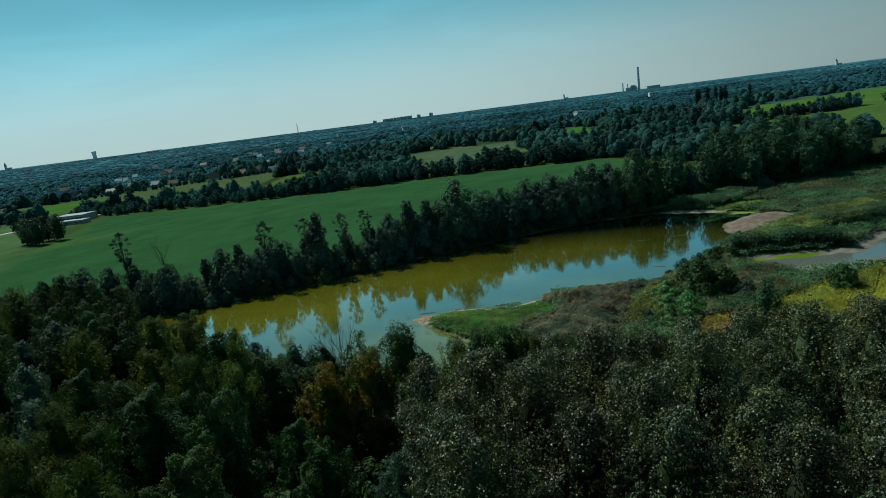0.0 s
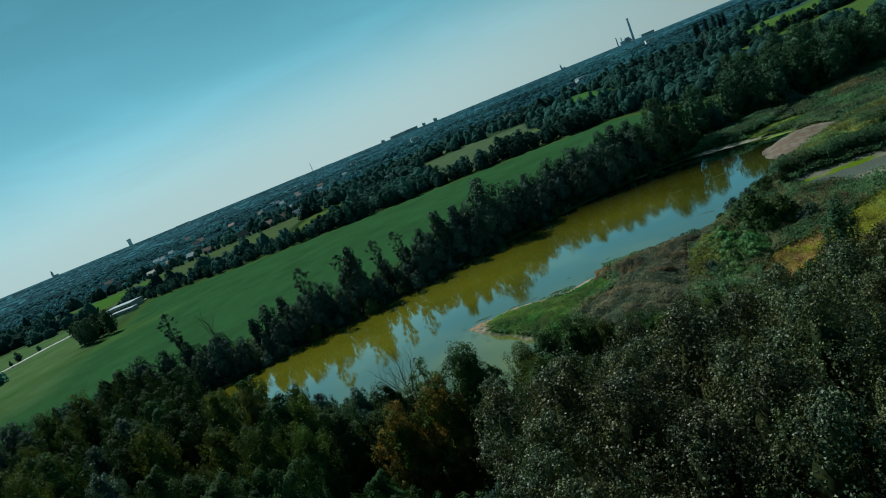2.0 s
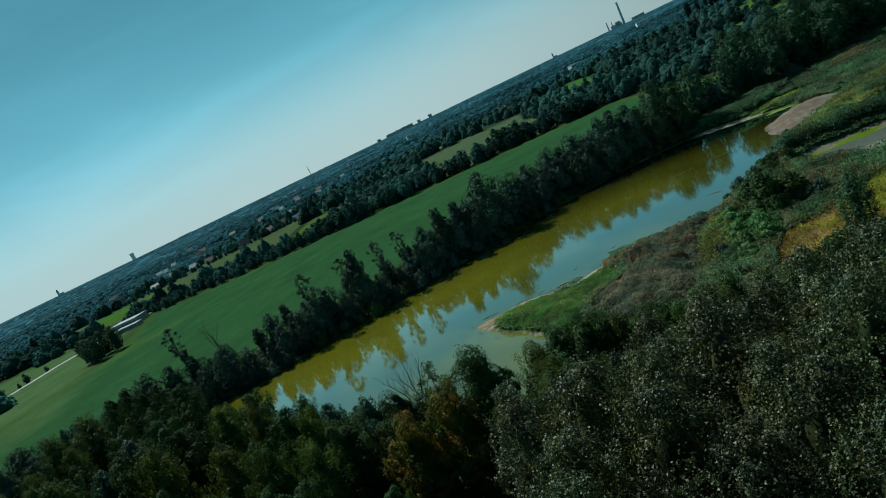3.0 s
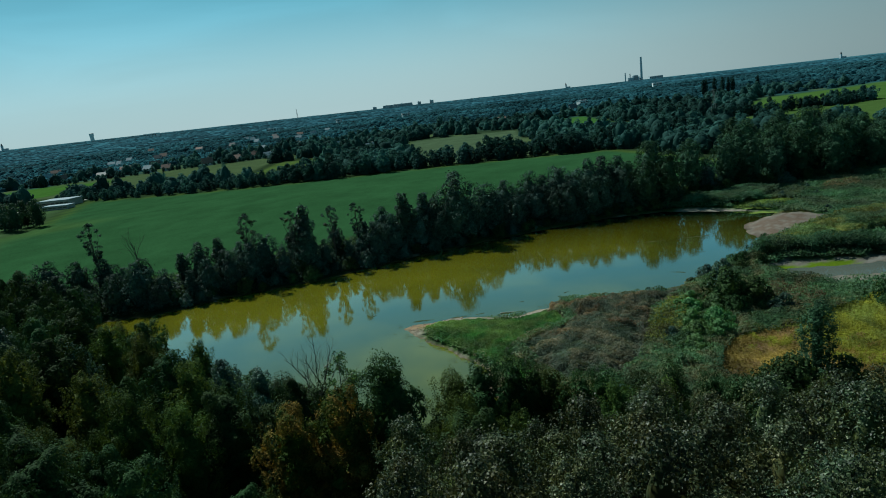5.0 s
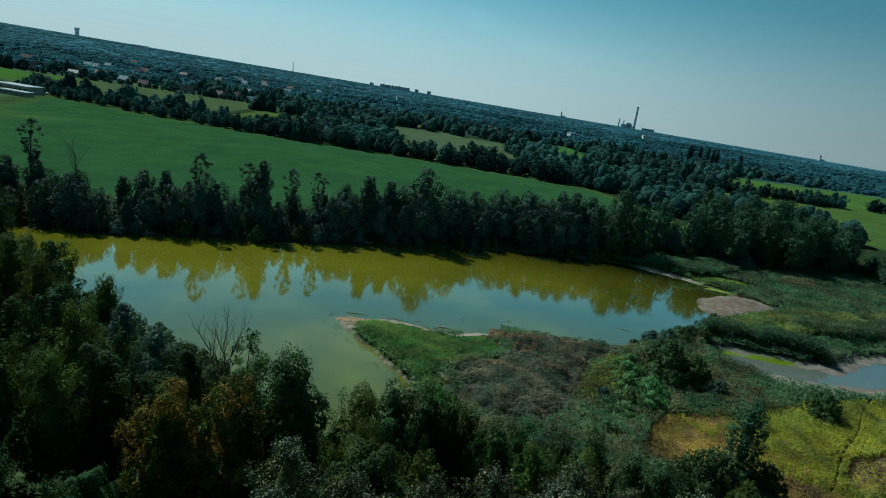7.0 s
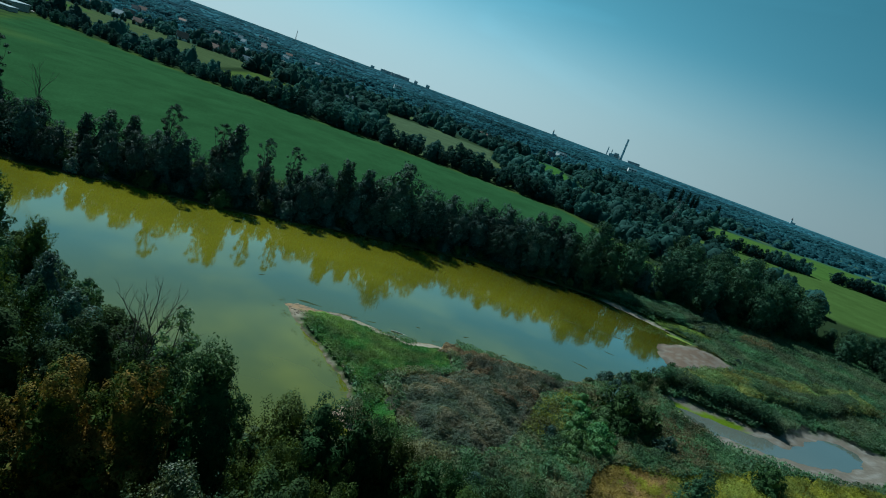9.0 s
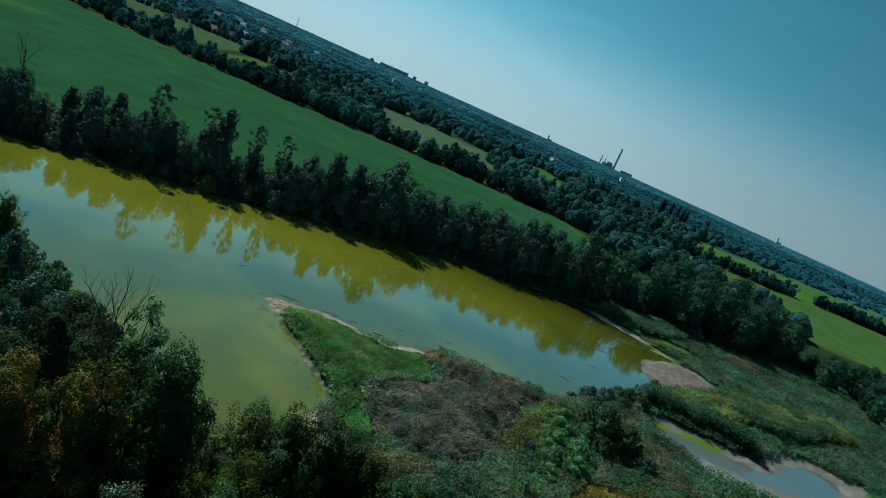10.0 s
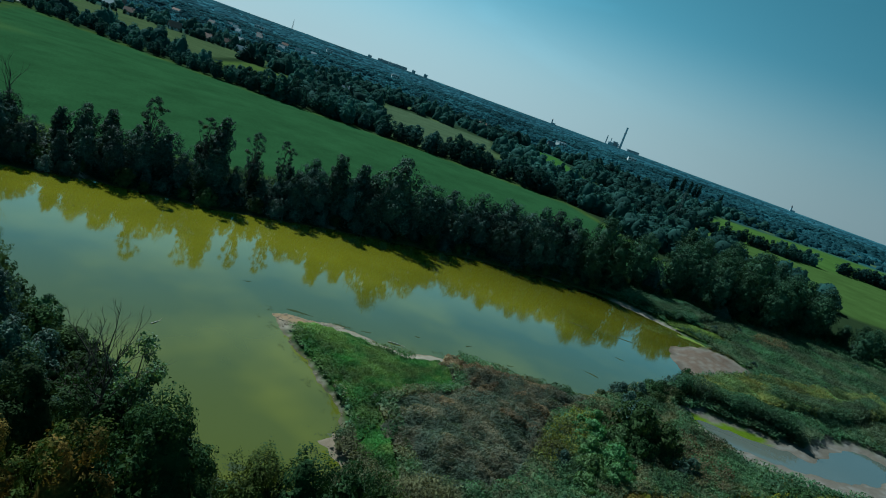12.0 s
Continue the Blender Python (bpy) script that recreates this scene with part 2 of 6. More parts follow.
M_GROUND = ground_mat()
M_WATER = water_mat("turbid_water", (0.080, 0.088, 0.009), (0.24, 0.228, 0.013), 0.02, 0.16, 3.9)
M_PUDDLE = water_mat("shallow_water", (0.10, 0.115, 0.10), (0.14, 0.15, 0.125), 0.06, 0.12, 2.2)
M_BROAD = leaf_mat("broad_leaves", ((0.019, 0.039, 0.016), (0.039, 0.074, 0.026), (0.066, 0.110, 0.036)), 0.7, 0.15, 0.7, 0.04)
M_BIRCH = leaf_mat("birch_leaves", ((0.040, 0.064, 0.018), (0.074, 0.108, 0.026), (0.122, 0.160, 0.04)), 0.7, 0.2, 0.7, 0.04)
# the palest stop of each ramp paints glints onto random leaves
M_ASPEN = leaf_mat("aspen_leaves_glints", ((0.012, 0.022, 0.012), (0.03, 0.048, 0.021), (0.052, 0.076, 0.034), (0.085, 0.112, 0.052), (0.20, 0.225, 0.145)), 0.45, 0.12, 0.6, 0.18, turning=((0.026, 0.034, 0.014), (0.052, 0.06, 0.022), (0.08, 0.09, 0.03), (0.115, 0.12, 0.04), (0.21, 0.20, 0.085)), turn_scale=0.5, spread=1.0)
M_RUST = leaf_mat("rusty_leaves", ((0.026, 0.055, 0.014), (0.05, 0.085, 0.018), (0.08, 0.115, 0.022)), 0.7, 0.2, 0.6, 0.03, turning=((0.15, 0.12, 0.03), (0.25, 0.175, 0.042), (0.36, 0.23, 0.055)), turn_scale=0.5, spread=0.5)
M_WILLOW = leaf_mat("willow_leaves", ((0.026, 0.060, 0.049), (0.050, 0.098, 0.078), (0.086, 0.150, 0.121)), 0.55, 0.2, 0.7, 0.12, spread=0.7)
M_DARK = leaf_mat("bank_leaves", ((0.012, 0.034, 0.028), (0.034, 0.072, 0.056), (0.085, 0.145, 0.115)), 0.6, 0.12, 0.8, 0.06, spread=0.9)
# leaf green with a little distance haze blended in as blue
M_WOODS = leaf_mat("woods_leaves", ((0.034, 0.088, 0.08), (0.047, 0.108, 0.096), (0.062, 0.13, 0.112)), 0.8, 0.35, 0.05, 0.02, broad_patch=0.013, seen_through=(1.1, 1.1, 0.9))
M_OAK = leaf_mat("oak_leaves", ((0.02, 0.052, 0.032), (0.042, 0.092, 0.05), (0.078, 0.145, 0.076)), 0.6, 0.14, 0.5, 0.05, spread=0.6)
# aerial haze put into the leaf colour: blue far off, paler at the horizon
M_FARHAZE = leaf_mat("far_woods_haze_leaves", ((0.05, 0.135, 0.172), (0.06, 0.15, 0.19), (0.07, 0.168, 0.21)), 0.9, 0.55, 0.02, 0.02, broad_patch=0.006, seen_through=(1.0, 1.05, 1.05))
M_HORIZONHAZE = leaf_mat("horizon_haze_leaves", ((0.09, 0.235, 0.32), (0.098, 0.25, 0.34), (0.108, 0.27, 0.365)), 0.9, 0.55, 0.008, 0.02, broad_patch=0.003, seen_through=(1.0, 1.1, 1.1))
M_MISTLE = leaf_mat("mistletoe_leaves", ((0.017, 0.030, 0.014), (0.034, 0.050, 0.020)))
M_REED = leaf_mat("reed_blades", ((0.125, 0.10, 0.058), (0.185, 0.135, 0.075), (0.25, 0.18, 0.10)), 0.7, 0.2, 0.3, broad_patch=0.13, spread=0.6)
M_REEDGREEN = leaf_mat("green_reed_blades", ((0.078, 0.145, 0.066), (0.11, 0.185, 0.082), (0.145, 0.225, 0.10)), 0.7, 0.2, 0.3, broad_patch=0.13, turning=((0.13, 0.125, 0.06), (0.165, 0.155, 0.075), (0.20, 0.185, 0.09)), turn_scale=0.2, spread=0.6)
M_REEDGREY = leaf_mat("grey_reed_blades", ((0.075, 0.11, 0.078), (0.115, 0.155, 0.108), (0.165, 0.205, 0.14)), 0.7, 0.2, 0.5, broad_patch=0.13, turning=((0.12, 0.105, 0.075), (0.165, 0.145, 0.10), (0.21, 0.18, 0.12)), turn_scale=0.25, spread=0.7)
M_OLIVE = leaf_mat("olive_reed_blades", ((0.095, 0.155, 0.057), (0.129, 0.195, 0.068), (0.172, 0.235, 0.081)), 0.7, 0.25, 0.3, broad_patch=0.13, turning=((0.172, 0.190, 0.054), (0.224, 0.235, 0.061), (0.267, 0.270, 0.068)), turn_scale=0.16)
M_SEDGE = leaf_mat("sedge_blades", ((0.146, 0.200, 0.047), (0.206, 0.260, 0.057), (0.258, 0.310, 0.068)), 0.7, 0.3, 0.3, broad_patch=0.13)
M_GRASS = leaf_mat("grass_blades", ((0.055, 0.145, 0.03), (0.072, 0.172, 0.036), (0.09, 0.198, 0.042)), 0.7, 0.25, 0.35, broad_patch=0.25, turning=((0.12, 0.19, 0.05), (0.145, 0.215, 0.055), (0.17, 0.24, 0.06)), turn_scale=0.2)
M_GOLD = leaf_mat("goldenrod_heads", ((0.33, 0.31, 0.034), (0.39, 0.355, 0.038), (0.45, 0.40, 0.042)), 0.7, 0.25, 0.35, broad_patch=0.13, turning=((0.24, 0.26, 0.045), (0.28, 0.29, 0.05), (0.32, 0.32, 0.055)), turn_scale=0.2)
M_GOLDRY = leaf_mat("dry_goldenrod_heads", ((0.262, 0.210, 0.048), (0.320, 0.255, 0.054), (0.378, 0.300, 0.060)), 0.7, 0.25, 0.35, broad_patch=0.13, turning=((0.194, 0.140, 0.066), (0.242, 0.170, 0.078), (0.281, 0.200, 0.084)), turn_scale=0.18)
M_HERB = leaf_mat("herb_leaves", ((0.066, 0.165, 0.078), (0.09, 0.20, 0.094), (0.115, 0.24, 0.11)), 0.7, 0.2, 0.4, broad_patch=0.13, turning=((0.09, 0.145, 0.078), (0.115, 0.17, 0.088), (0.14, 0.195, 0.10)), turn_scale=0.1)
M_HOP = leaf_mat("climber_leaves", ((0.07, 0.155, 0.056), (0.105, 0.205, 0.068), (0.145, 0.25, 0.08)), 0.6, 0.2, 0.9)
M_LOCUST = leaf_mat("locust_leaves", ((0.069, 0.160, 0.074), (0.103, 0.210, 0.092), (0.146, 0.260, 0.115)), 0.5, 0.3, 0.3)
M_BARK = solid_mat("bark", ((0.035, 0.03, 0.024), (0.09, 0.08, 0.065)), 3.0, 0.9, 0.03)
M_PALEWOOD = solid_mat("bleached_wood", ((0.22, 0.19, 0.15), (0.48, 0.44, 0.38)), 3.0, 0.8, 0.01)
M_CONCRETE = solid_mat("weathered_concrete", ((0.22, 0.21, 0.19), (0.42, 0.40, 0.37)), 1.5, 0.85, 0.01)
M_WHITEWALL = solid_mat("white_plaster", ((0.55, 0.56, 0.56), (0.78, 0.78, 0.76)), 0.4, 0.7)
# skyline walls: grey lifted and blued in the colour to stand for haze
M_HAZEWALL = solid_mat("hazy_grey_wall", ((0.36, 0.42, 0.46), (0.48, 0.54, 0.58)), 0.1, 0.8)
M_TILE = solid_mat("clay_roof_tiles", ((0.16, 0.09, 0.07), (0.26, 0.16, 0.13)), 0.8, 0.8)
M_SLATE = solid_mat("dark_roofing", ((0.06, 0.06, 0.065), (0.13, 0.13, 0.14)), 0.8, 0.6)
M_SHEET = solid_mat("metal_roof_sheet", ((0.19, 0.23, 0.26), (0.33, 0.38, 0.41)), 0.3, 0.85, 0.0, 0.0, 0.1)
M_PANE = solid_mat("dark_window_glass", ((0.02, 0.025, 0.03), (0.05, 0.06, 0.07)), 0.5, 0.08, 0.0, 0.0, 0.8)
M_STEEL = solid_mat("galvanised_steel", ((0.14, 0.15, 0.15), (0.28, 0.29, 0.29)), 0.6, 0.5, 0.0, 0.6)
M_WEED = solid_mat("water_weed", ((0.03, 0.042, 0.024), (0.055, 0.068, 0.034)), 1.2, 0.9, 0.0, 0.0, 0.0)
M_ALGAE = solid_mat("green_algae", ((0.08, 0.125, 0.01), (0.15, 0.21, 0.018)), 1.0, 0.7, 0.01)
M_MUDSTONE = solid_mat("muddy_stone", ((0.14, 0.11, 0.075), (0.32, 0.26, 0.19)), 2.5, 0.9, 0.01)


# ---- mesh helpers ----
def mesh_of(name, verts, faces, material):
    """A mesh from an n x 3 array and an m x k array of corner numbers."""
    verts, faces = np.asarray(verts, dtype=np.float32), np.asarray(faces, dtype=np.int32)
    me = bpy.data.meshes.new(name)
    m, k = faces.shape
    me.vertices.add(len(verts))
    me.vertices.foreach_set("co", verts.ravel())
    me.loops.add(m * k)
    me.loops.foreach_set("vertex_index", faces.ravel())
    me.polygons.add(m)
    me.polygons.foreach_set("loop_start", np.arange(0, m * k, k, dtype=np.int32))
    me.update(calc_edges=True)
    me.materials.append(material)
    return me


def part(name, data, material, parent, label=""):
    """One mesh object under a thing or a part, from a mesh or a bmesh."""
    if isinstance(data, bmesh.types.BMesh):
        me = bpy.data.meshes.new(name)
        data.to_mesh(me)
        data.free()
        me.materials.append(material)
        data = me
    ob = new(name, data)
    ob.parent = parent
    return tagged(ob, label)


def box(bm, x0, y0, z0, x1, y1, z1, bevel=0.0):
    geo = bmesh.ops.create_cube(bm, size=1.0, matrix=Matrix.Translation(((x0 + x1) / 2, (y0 + y1) / 2, (z0 + z1) / 2)) @ Matrix.Diagonal((x1 - x0, y1 - y0, z1 - z0, 1)))
    if bevel:
        es = {e for v in geo["verts"] for e in v.link_edges}
        bmesh.ops.bevel(bm, geom=list(es), offset=bevel, segments=1, affect="EDGES")


def box_mesh(*a, bevel=0.0):
    bm = bmesh.new()
    box(bm, *a, bevel=bevel)
    return bm


def cone_mesh(r0, r1, z0, z1, seg=16, x=0.0, y=0.0):
    bm = bmesh.new()
    bmesh.ops.create_cone(bm, cap_ends=True, segments=seg, radius1=r0, radius2=r1, depth=z1 - z0, matrix=Matrix.Translation((x, y, (z0 + z1) / 2)))
    return bm


def tube(verts, faces, pts, radii, sides=5):
    """Adds a tapered tube along pts to the lists verts and faces (quads)."""
    pts = [Vector(p) for p in pts]
    start = len(verts)
    for i, p in enumerate(pts):
        d = (pts[min(i + 1, len(pts) - 1)] - pts[max(i - 1, 0)]).normalized()
        u = d.orthogonal().normalized()
        w = d.cross(u)
        for s in range(sides):
            a = 2 * math.pi * s / sides
            verts.append(p + (u * math.cos(a) + w * math.sin(a)) * radii[i])
    for i in range(len(pts) - 1):
        for s in range(sides):
            a, b = start + i * sides + s, start + i * sides + (s + 1) % sides
            faces.append((a, b, b + sides, a + sides))


def smooth(a, b, x):
    t = np.clip((x - a) / (b - a), 0, 1)
    return t * t * (3 - 2 * t)


def ripple(x, y, s, seed=0.0):
    """Cheap smooth noise, about -1 to 1, of wavelength s."""
    k = 2 * math.pi / s
    return (np.sin(k * (x + 0.31 * y) + seed) * np.cos(k * (0.83 * y - 0.27 * x) + 1.7 * seed) + 0.5 * np.sin(k * 2.3 * (x - 0.6 * y) + 2.1 * seed) * np.cos(k * 1.9 * (y + 0.4 * x))) / 1.3


def tuft(x, y, s, seed=0):
    """Uneven bumps of size s with no rows in them, about -1 to 1: waves in many directions, bent by one another."""
    rng = np.random.default_rng(seed + 40)
    bx, by = x + 0.35 * s * np.sin(1.7 * y / s + seed), y + 0.35 * s * np.sin(1.3 * x / s + 2 * seed)
    total = 0.0
    for _ in range(7):
        a, k, p = rng.random() * 6.283, 6.283 / (s * (0.6 + 1.2 * rng.random())), rng.random() * 6.283
        total = total + np.sin(k * (np.cos(a) * bx + np.sin(a) * by) + p)
    return total / 3.2


def outside(poly, x, y):
    """Signed distance to a closed outline, positive outside."""
    x, y = np.asarray(x, dtype=float), np.asarray(y, dtype=float)
    best, inside = np.full(x.shape, 1e9), np.zeros(x.shape, dtype=bool)
    for (ax, ay), (bx, by) in zip(poly, poly[1:] + poly[:1]):
        ex, ey = bx - ax, by - ay
        t = np.clip(((x - ax) * ex + (y - ay) * ey) / (ex * ex + ey * ey), 0, 1)
        best = np.minimum(best, np.hypot(x - ax - t * ex, y - ay - t * ey))
        cross = ((ay > y) != (by > y)) & (x < (bx - ax) * (y - ay) / (by - ay + 1e-12) + ax)
        inside ^= cross
    return np.where(inside, -best, best)


# ---- the lie of the land ----
POND = [(-64, 27.5), (-50, 27.5), (-44, 29.5), (-38, 33), (-26, 34.8), (-16, 37), (-7, 41), (2, 45), (13, 48.5), (24, 51.5), (37, 55), (54, 57.5), (67, 56), (73, 51.5), (81, 45.5), (87, 40),
        (83, 37.5), (74.5, 33), (71.5, 26), (71, 19), (62, 11), (54, 6), (47, 1), (42, -2.2), (34, -1.4), (24, 0.2), (16, -1.8), (9, 1.0), (4.5, 1.0), (-1.0, 0.2), (-1.2, -0.5),
        (2.8, -8), (6.2, -13.6), (9.0, -18.7), (9.5, -22.5), (7.4, -25), (10.5, -28.5), (6, -34), (1.5, -37), (-4, -32.5), (-10.5, -27), (-17, -21), (-20.5, -17), (-25.5, -13.5), (-31, -9.5), (-41, 0), (-52, 12)]
POND_EAST = [(61, 2.3), (65, 3.6), (70, 2.2), (75, 0.6), (79, 0.6), (80.5, -1.0), (88, 4.0), (93, 6.7), (99, 7.4), (102, 3), (98, -3.0), (91, -6.8), (82, -8.6), (73, -8.2), (66, -6.4), (62, -3)]
NORTH_X, NORTH_Y = (-90, -60, -48, -38, -26, 2, 37, 55, 72, 90, 110, 150, 300), (28, 28.5, 28.5, 33, 34.8, 45, 55, 57.5, 59, 61, 64, 72, 90)


def shape_noise(x, y):
    return 0.55 * ripple(x, y, 6.3, 0.4) + 0.3 * ripple(x, y, 2.7, 1.9)


def shore(x, y):
    return outside(POND, x, y) + 0.8 * shape_noise(x, y)


def shore_east(x, y):
    return outside(POND_EAST, x, y) + 1.0 * shape_noise(x, y)


def far_rise(x, y):
    d = np.hypot(x, y + 90)
    return (6 - 0.0135 * x) * smooth(500, 3900, d)


def height(x, y):
    x, y = np.asarray(x, dtype=float), np.asarray(y, dtype=float)
    s, s2 = shore(x, y), shore_east(x, y)
    land = 0.2 * np.clip(s, 0, 1.5) + 0.45 * smooth(1.0, 5.0, s)
    beyond = y - np.interp(x, NORTH_X, NORTH_Y)
    land = land + 3.0 * smooth(1.0, 16, beyond)
    land = land + 6.5 * smooth(-44, -82, y) * smooth(3, 14, s)
    land = land + 4.0 * smooth(4, 38, s) * smooth(2, -16, x) * smooth(26, 6, y) * smooth(-84, -50, y)
    land = land + 2.6 * np.exp(-((x + 30) / 140) ** 2 - ((y - 125) / 62) ** 2) * smooth(0, 20, beyond)
    land = land + 0.12 * ripple(x, y, 9, 0.2) * smooth(2, 6, s) + far_rise(x, y)
    land = np.where(s2 < 6, land * smooth(-1.5, 6, s2) + 0.06 * np.clip(s2 + 1.8, -4, 3), land)
    wet = -np.clip(-s * 0.22, 0, 1.4)
    return np.where(s < 0, wet, land)


def ground_z(x, y):
    return float(height(np.array([x]), np.array([y]))[0])


# ---- covers of the ground ----
REED_BED = [(22.5, -2), (29, -2.4), (42, -3.2), (46, -1.5), (42.5, -7), (36, -12), (32.5, -19), (28, -27), (21, -31), (16, -31), (14.5, -25), (13, -17.5), (17, -13.5), (23, -9.5), (22, -6)]
LAWN = [(2.5, -0.6), (9, 0.2), (15, -2.2), (23.5, -1), (22, -6), (23, -9.5), (17, -13.5), (13, -17.5), (14.5, -25), (15, -31), (11, -27), (10.2, -23), (9.6, -18.4), (6.9, -13.4), (3.6, -8), (1.2, -3)]
GOLD_MEADOW = [(33, -32), (36, -26.5), (40, -22.8), (50, -21.8), (57, -18.5), (75, -14), (120, -10), (125, -46), (70, -44), (52, -42), (40, -40)]
OLIVE_REEDS = [(69.5, 14.5), (76, 17.5), (87.5, 22.5), (102, 25.5), (120, 30), (122, 22), (111, 18.5), (90, 11.5), (76, 10.5), (67, 10)]
SANDBANK = [(71.8, 31.5), (77.5, 35.2), (85.5, 37.2), (89.3, 34), (90.6, 28.3), (85, 24.4), (76, 19.5), (70, 17.5), (70.5, 25)]
SHORE_REEDS = [(72.5, 56.5), (76.5, 53.5), (81.5, 49.4), (90, 51.5), (97.5, 56.5), (92, 63.5), (80, 60)]


def field_main(x, y):
    """Positive inside the large green field behind the bank."""
    beyond = y - np.interp(x, NORTH_X, NORTH_Y)
    west = x + 128 + 0.28 * (y - 120) + 50 * smooth(150, 95, y)
    return np.minimum(np.minimum(beyond - 13, (190 - 0.34 * x + 6 * np.sin(x / 45)) - y), np.minimum(west, 105 - 0.16 * (y - 90) + 0.25 * np.minimum(0, y - 100) - x))


FAR_FIELDS = (  # outline, colour
    ([(-270, 330), (-195, 292), (-92, 256), (-86, 425), (-180, 436), (-270, 440)], (0.07, 0.10, 0.045)),
    ([(-300, 345), (-225, 315), (-205, 400), (-300, 420)], (0.06, 0.13, 0.025)),
    ([(-86, 240), (-46, 228), (-44, 350), (-80, 355)], (0.075, 0.115, 0.03)),
    ([(8, 212), (66, 192), (98, 390), (18, 405)], (0.075, 0.11, 0.06)),
    ([(116, 235), (142, 230), (172, 450), (132, 450)], (0.055, 0.13, 0.03)),
    ([(136, 228), (160, 200), (176, 150), (186, 110), (330, 98), (620, 110), (640, 250), (400, 250), (262, 250), (205, 244), (165, 250)], (0.068, 0.115, 0.03)),
    ([(205, 244), (262, 250), (400, 250), (640, 250), (640, 390), (400, 396), (300, 388), (262, 345)], (0.07, 0.132, 0.03)),
)


def open_land(x, y):
    """Signed: positive where no wood stands."""
    o = field_main(x, y)
    for poly, _ in FAR_FIELDS:
        o = np.maximum(o, -outside(poly, x, y))
    return o


def grow(a, b, step, rate, most):
    """Sheet lines: even between a and b, then wider and wider out to most."""
    left, right, s = [], [], step
    p = 0.0
    while p < most:
        s *= rate
        p += s
        left.append(a - p)
        right.append(b + p)
    return left[::-1] + list(np.arange(a, b + step / 2, step)) + right


gx = np.array(grow(-66, 112, 1.15, 1.045, 4700))
gy = np.array(grow(-46, 62, 1.1, 1.045, 4700))
gy = gy[gy > -700]
gx = np.sort(np.concatenate([gx, [(a + b) / 2 for a, b in zip(gx, gx[1:]) if -6 < a < 26]]))     # finer round the spit
gy = np.sort(np.concatenate([gy, [(a + b) / 2 for a, b in zip(gy, gy[1:]) if -34 < a < 4]]))
X, Y = np.meshgrid(gx, gy)
Z = height(X, Y)
S, S2 = shore(X, Y), shore_east(X, Y)
cover = np.zeros(X.shape + (4,), dtype=np.float32)
cover[..., 3] = 1


def lay(weight, colour):
    w = np.clip(weight, 0, 1)[..., None]
    cover[..., :3] = cover[..., :3] * (1 - w) + np.array(colour) * w


lay(np.ones(X.shape), (0.028, 0.045, 0.02))
marsh = smooth(8, 14, X) * smooth(-46, -40, Y) * smooth(4, 0, Y - np.interp(X, NORTH_X, NORTH_Y))
lay(marsh, (0.05, 0.10, 0.032))
lay(marsh * smooth(0.1, 0.7, ripple(X, Y, 17, 2.2)), (0.085, 0.085, 0.03))
for poly, colour in ((REED_BED, (0.10, 0.095, 0.055)), (LAWN, (0.05, 0.10, 0.022)), (GOLD_MEADOW, (0.25, 0.215, 0.03))):
    lay(smooth(1.0, -1.0, outside(poly, X, Y) + 1.5 * shape_noise(X, Y)), colour)
# distance haze painted on the ground, matching the far woods: bluer and paler outwards
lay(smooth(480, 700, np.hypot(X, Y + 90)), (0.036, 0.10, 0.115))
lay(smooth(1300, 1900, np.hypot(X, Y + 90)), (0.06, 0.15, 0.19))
lay(smooth(-2, 2, field_main(X, Y)), (0.035, 0.088, 0.034))
lay(smooth(5, 0, field_main(X, Y)) * smooth(-4, 0, field_main(X, Y)), (0.06, 0.10, 0.025))
thin = ripple(X, Y, 150, 0.3) + 0.5 * ripple(X, Y, 61, 1.4)
lay(smooth(-0.35, -0.55, thin) * smooth(10, 20, Y - (190 - 0.34 * X)) * smooth(620, 520, Y), (0.085, 0.12, 0.05))
lay(smooth(-125, -150, X + 0.28 * (Y - 120)) * smooth(60, 90, Y) * smooth(300, 270, Y), (0.075, 0.125, 0.05))
lay(smooth(38, 4, X + 128 + 0.28 * (Y - 120) + 50 * smooth(150, 95, Y) + 5 * tuft(X, Y, 26, 2)) * smooth(-3, 1, field_main(X, Y)) * smooth(175, 140, Y), (0.055, 0.105, 0.034))
for poly, colour in FAR_FIELDS:
    lay(smooth(3, -3, outside(poly, X, Y)), colour)
lay(smooth(1.75, 1.1, S + 0.25 * shape_noise(Y, X) + 1.15 * smooth(-2, -5, Y) * smooth(14, 10, X) + 1.7 * smooth(-6, -3, Y - np.interp(X, NORTH_X, NORTH_Y)) * smooth(72, 67, X) * smooth(-0.75, -0.3, ripple(X, Y, 23, 0.7)) + 1.6 * smooth(80, 83, X) * smooth(36, 39, Y)), (0.30, 0.265, 0.215))
lay(smooth(2.6, 1.8, S + 0.3 * shape_noise(Y, X)) * smooth(-4.5, -3.0, Y) * smooth(25, 22, X) * smooth(0, 3, X) * smooth(8, 5, Y), (0.28, 0.245, 0.195))
lay(smooth(0.35, 0.0, S), (0.12, 0.10, 0.06))
spit = np.hypot((X - 1.2) / 3.6, (Y + 0.3) / 1.8) + 0.15 * shape_noise(X, Y)
lay(smooth(1.2, 0.8, spit), (0.30, 0.21, 0.13))
sand = outside(SANDBANK, X, Y) + 0.9 * shape_noise(X, Y) + 0.5 * tuft(X, Y, 1.7, 4)
lay(smooth(0.5, -0.4, sand), (0.20, 0.175, 0.15))
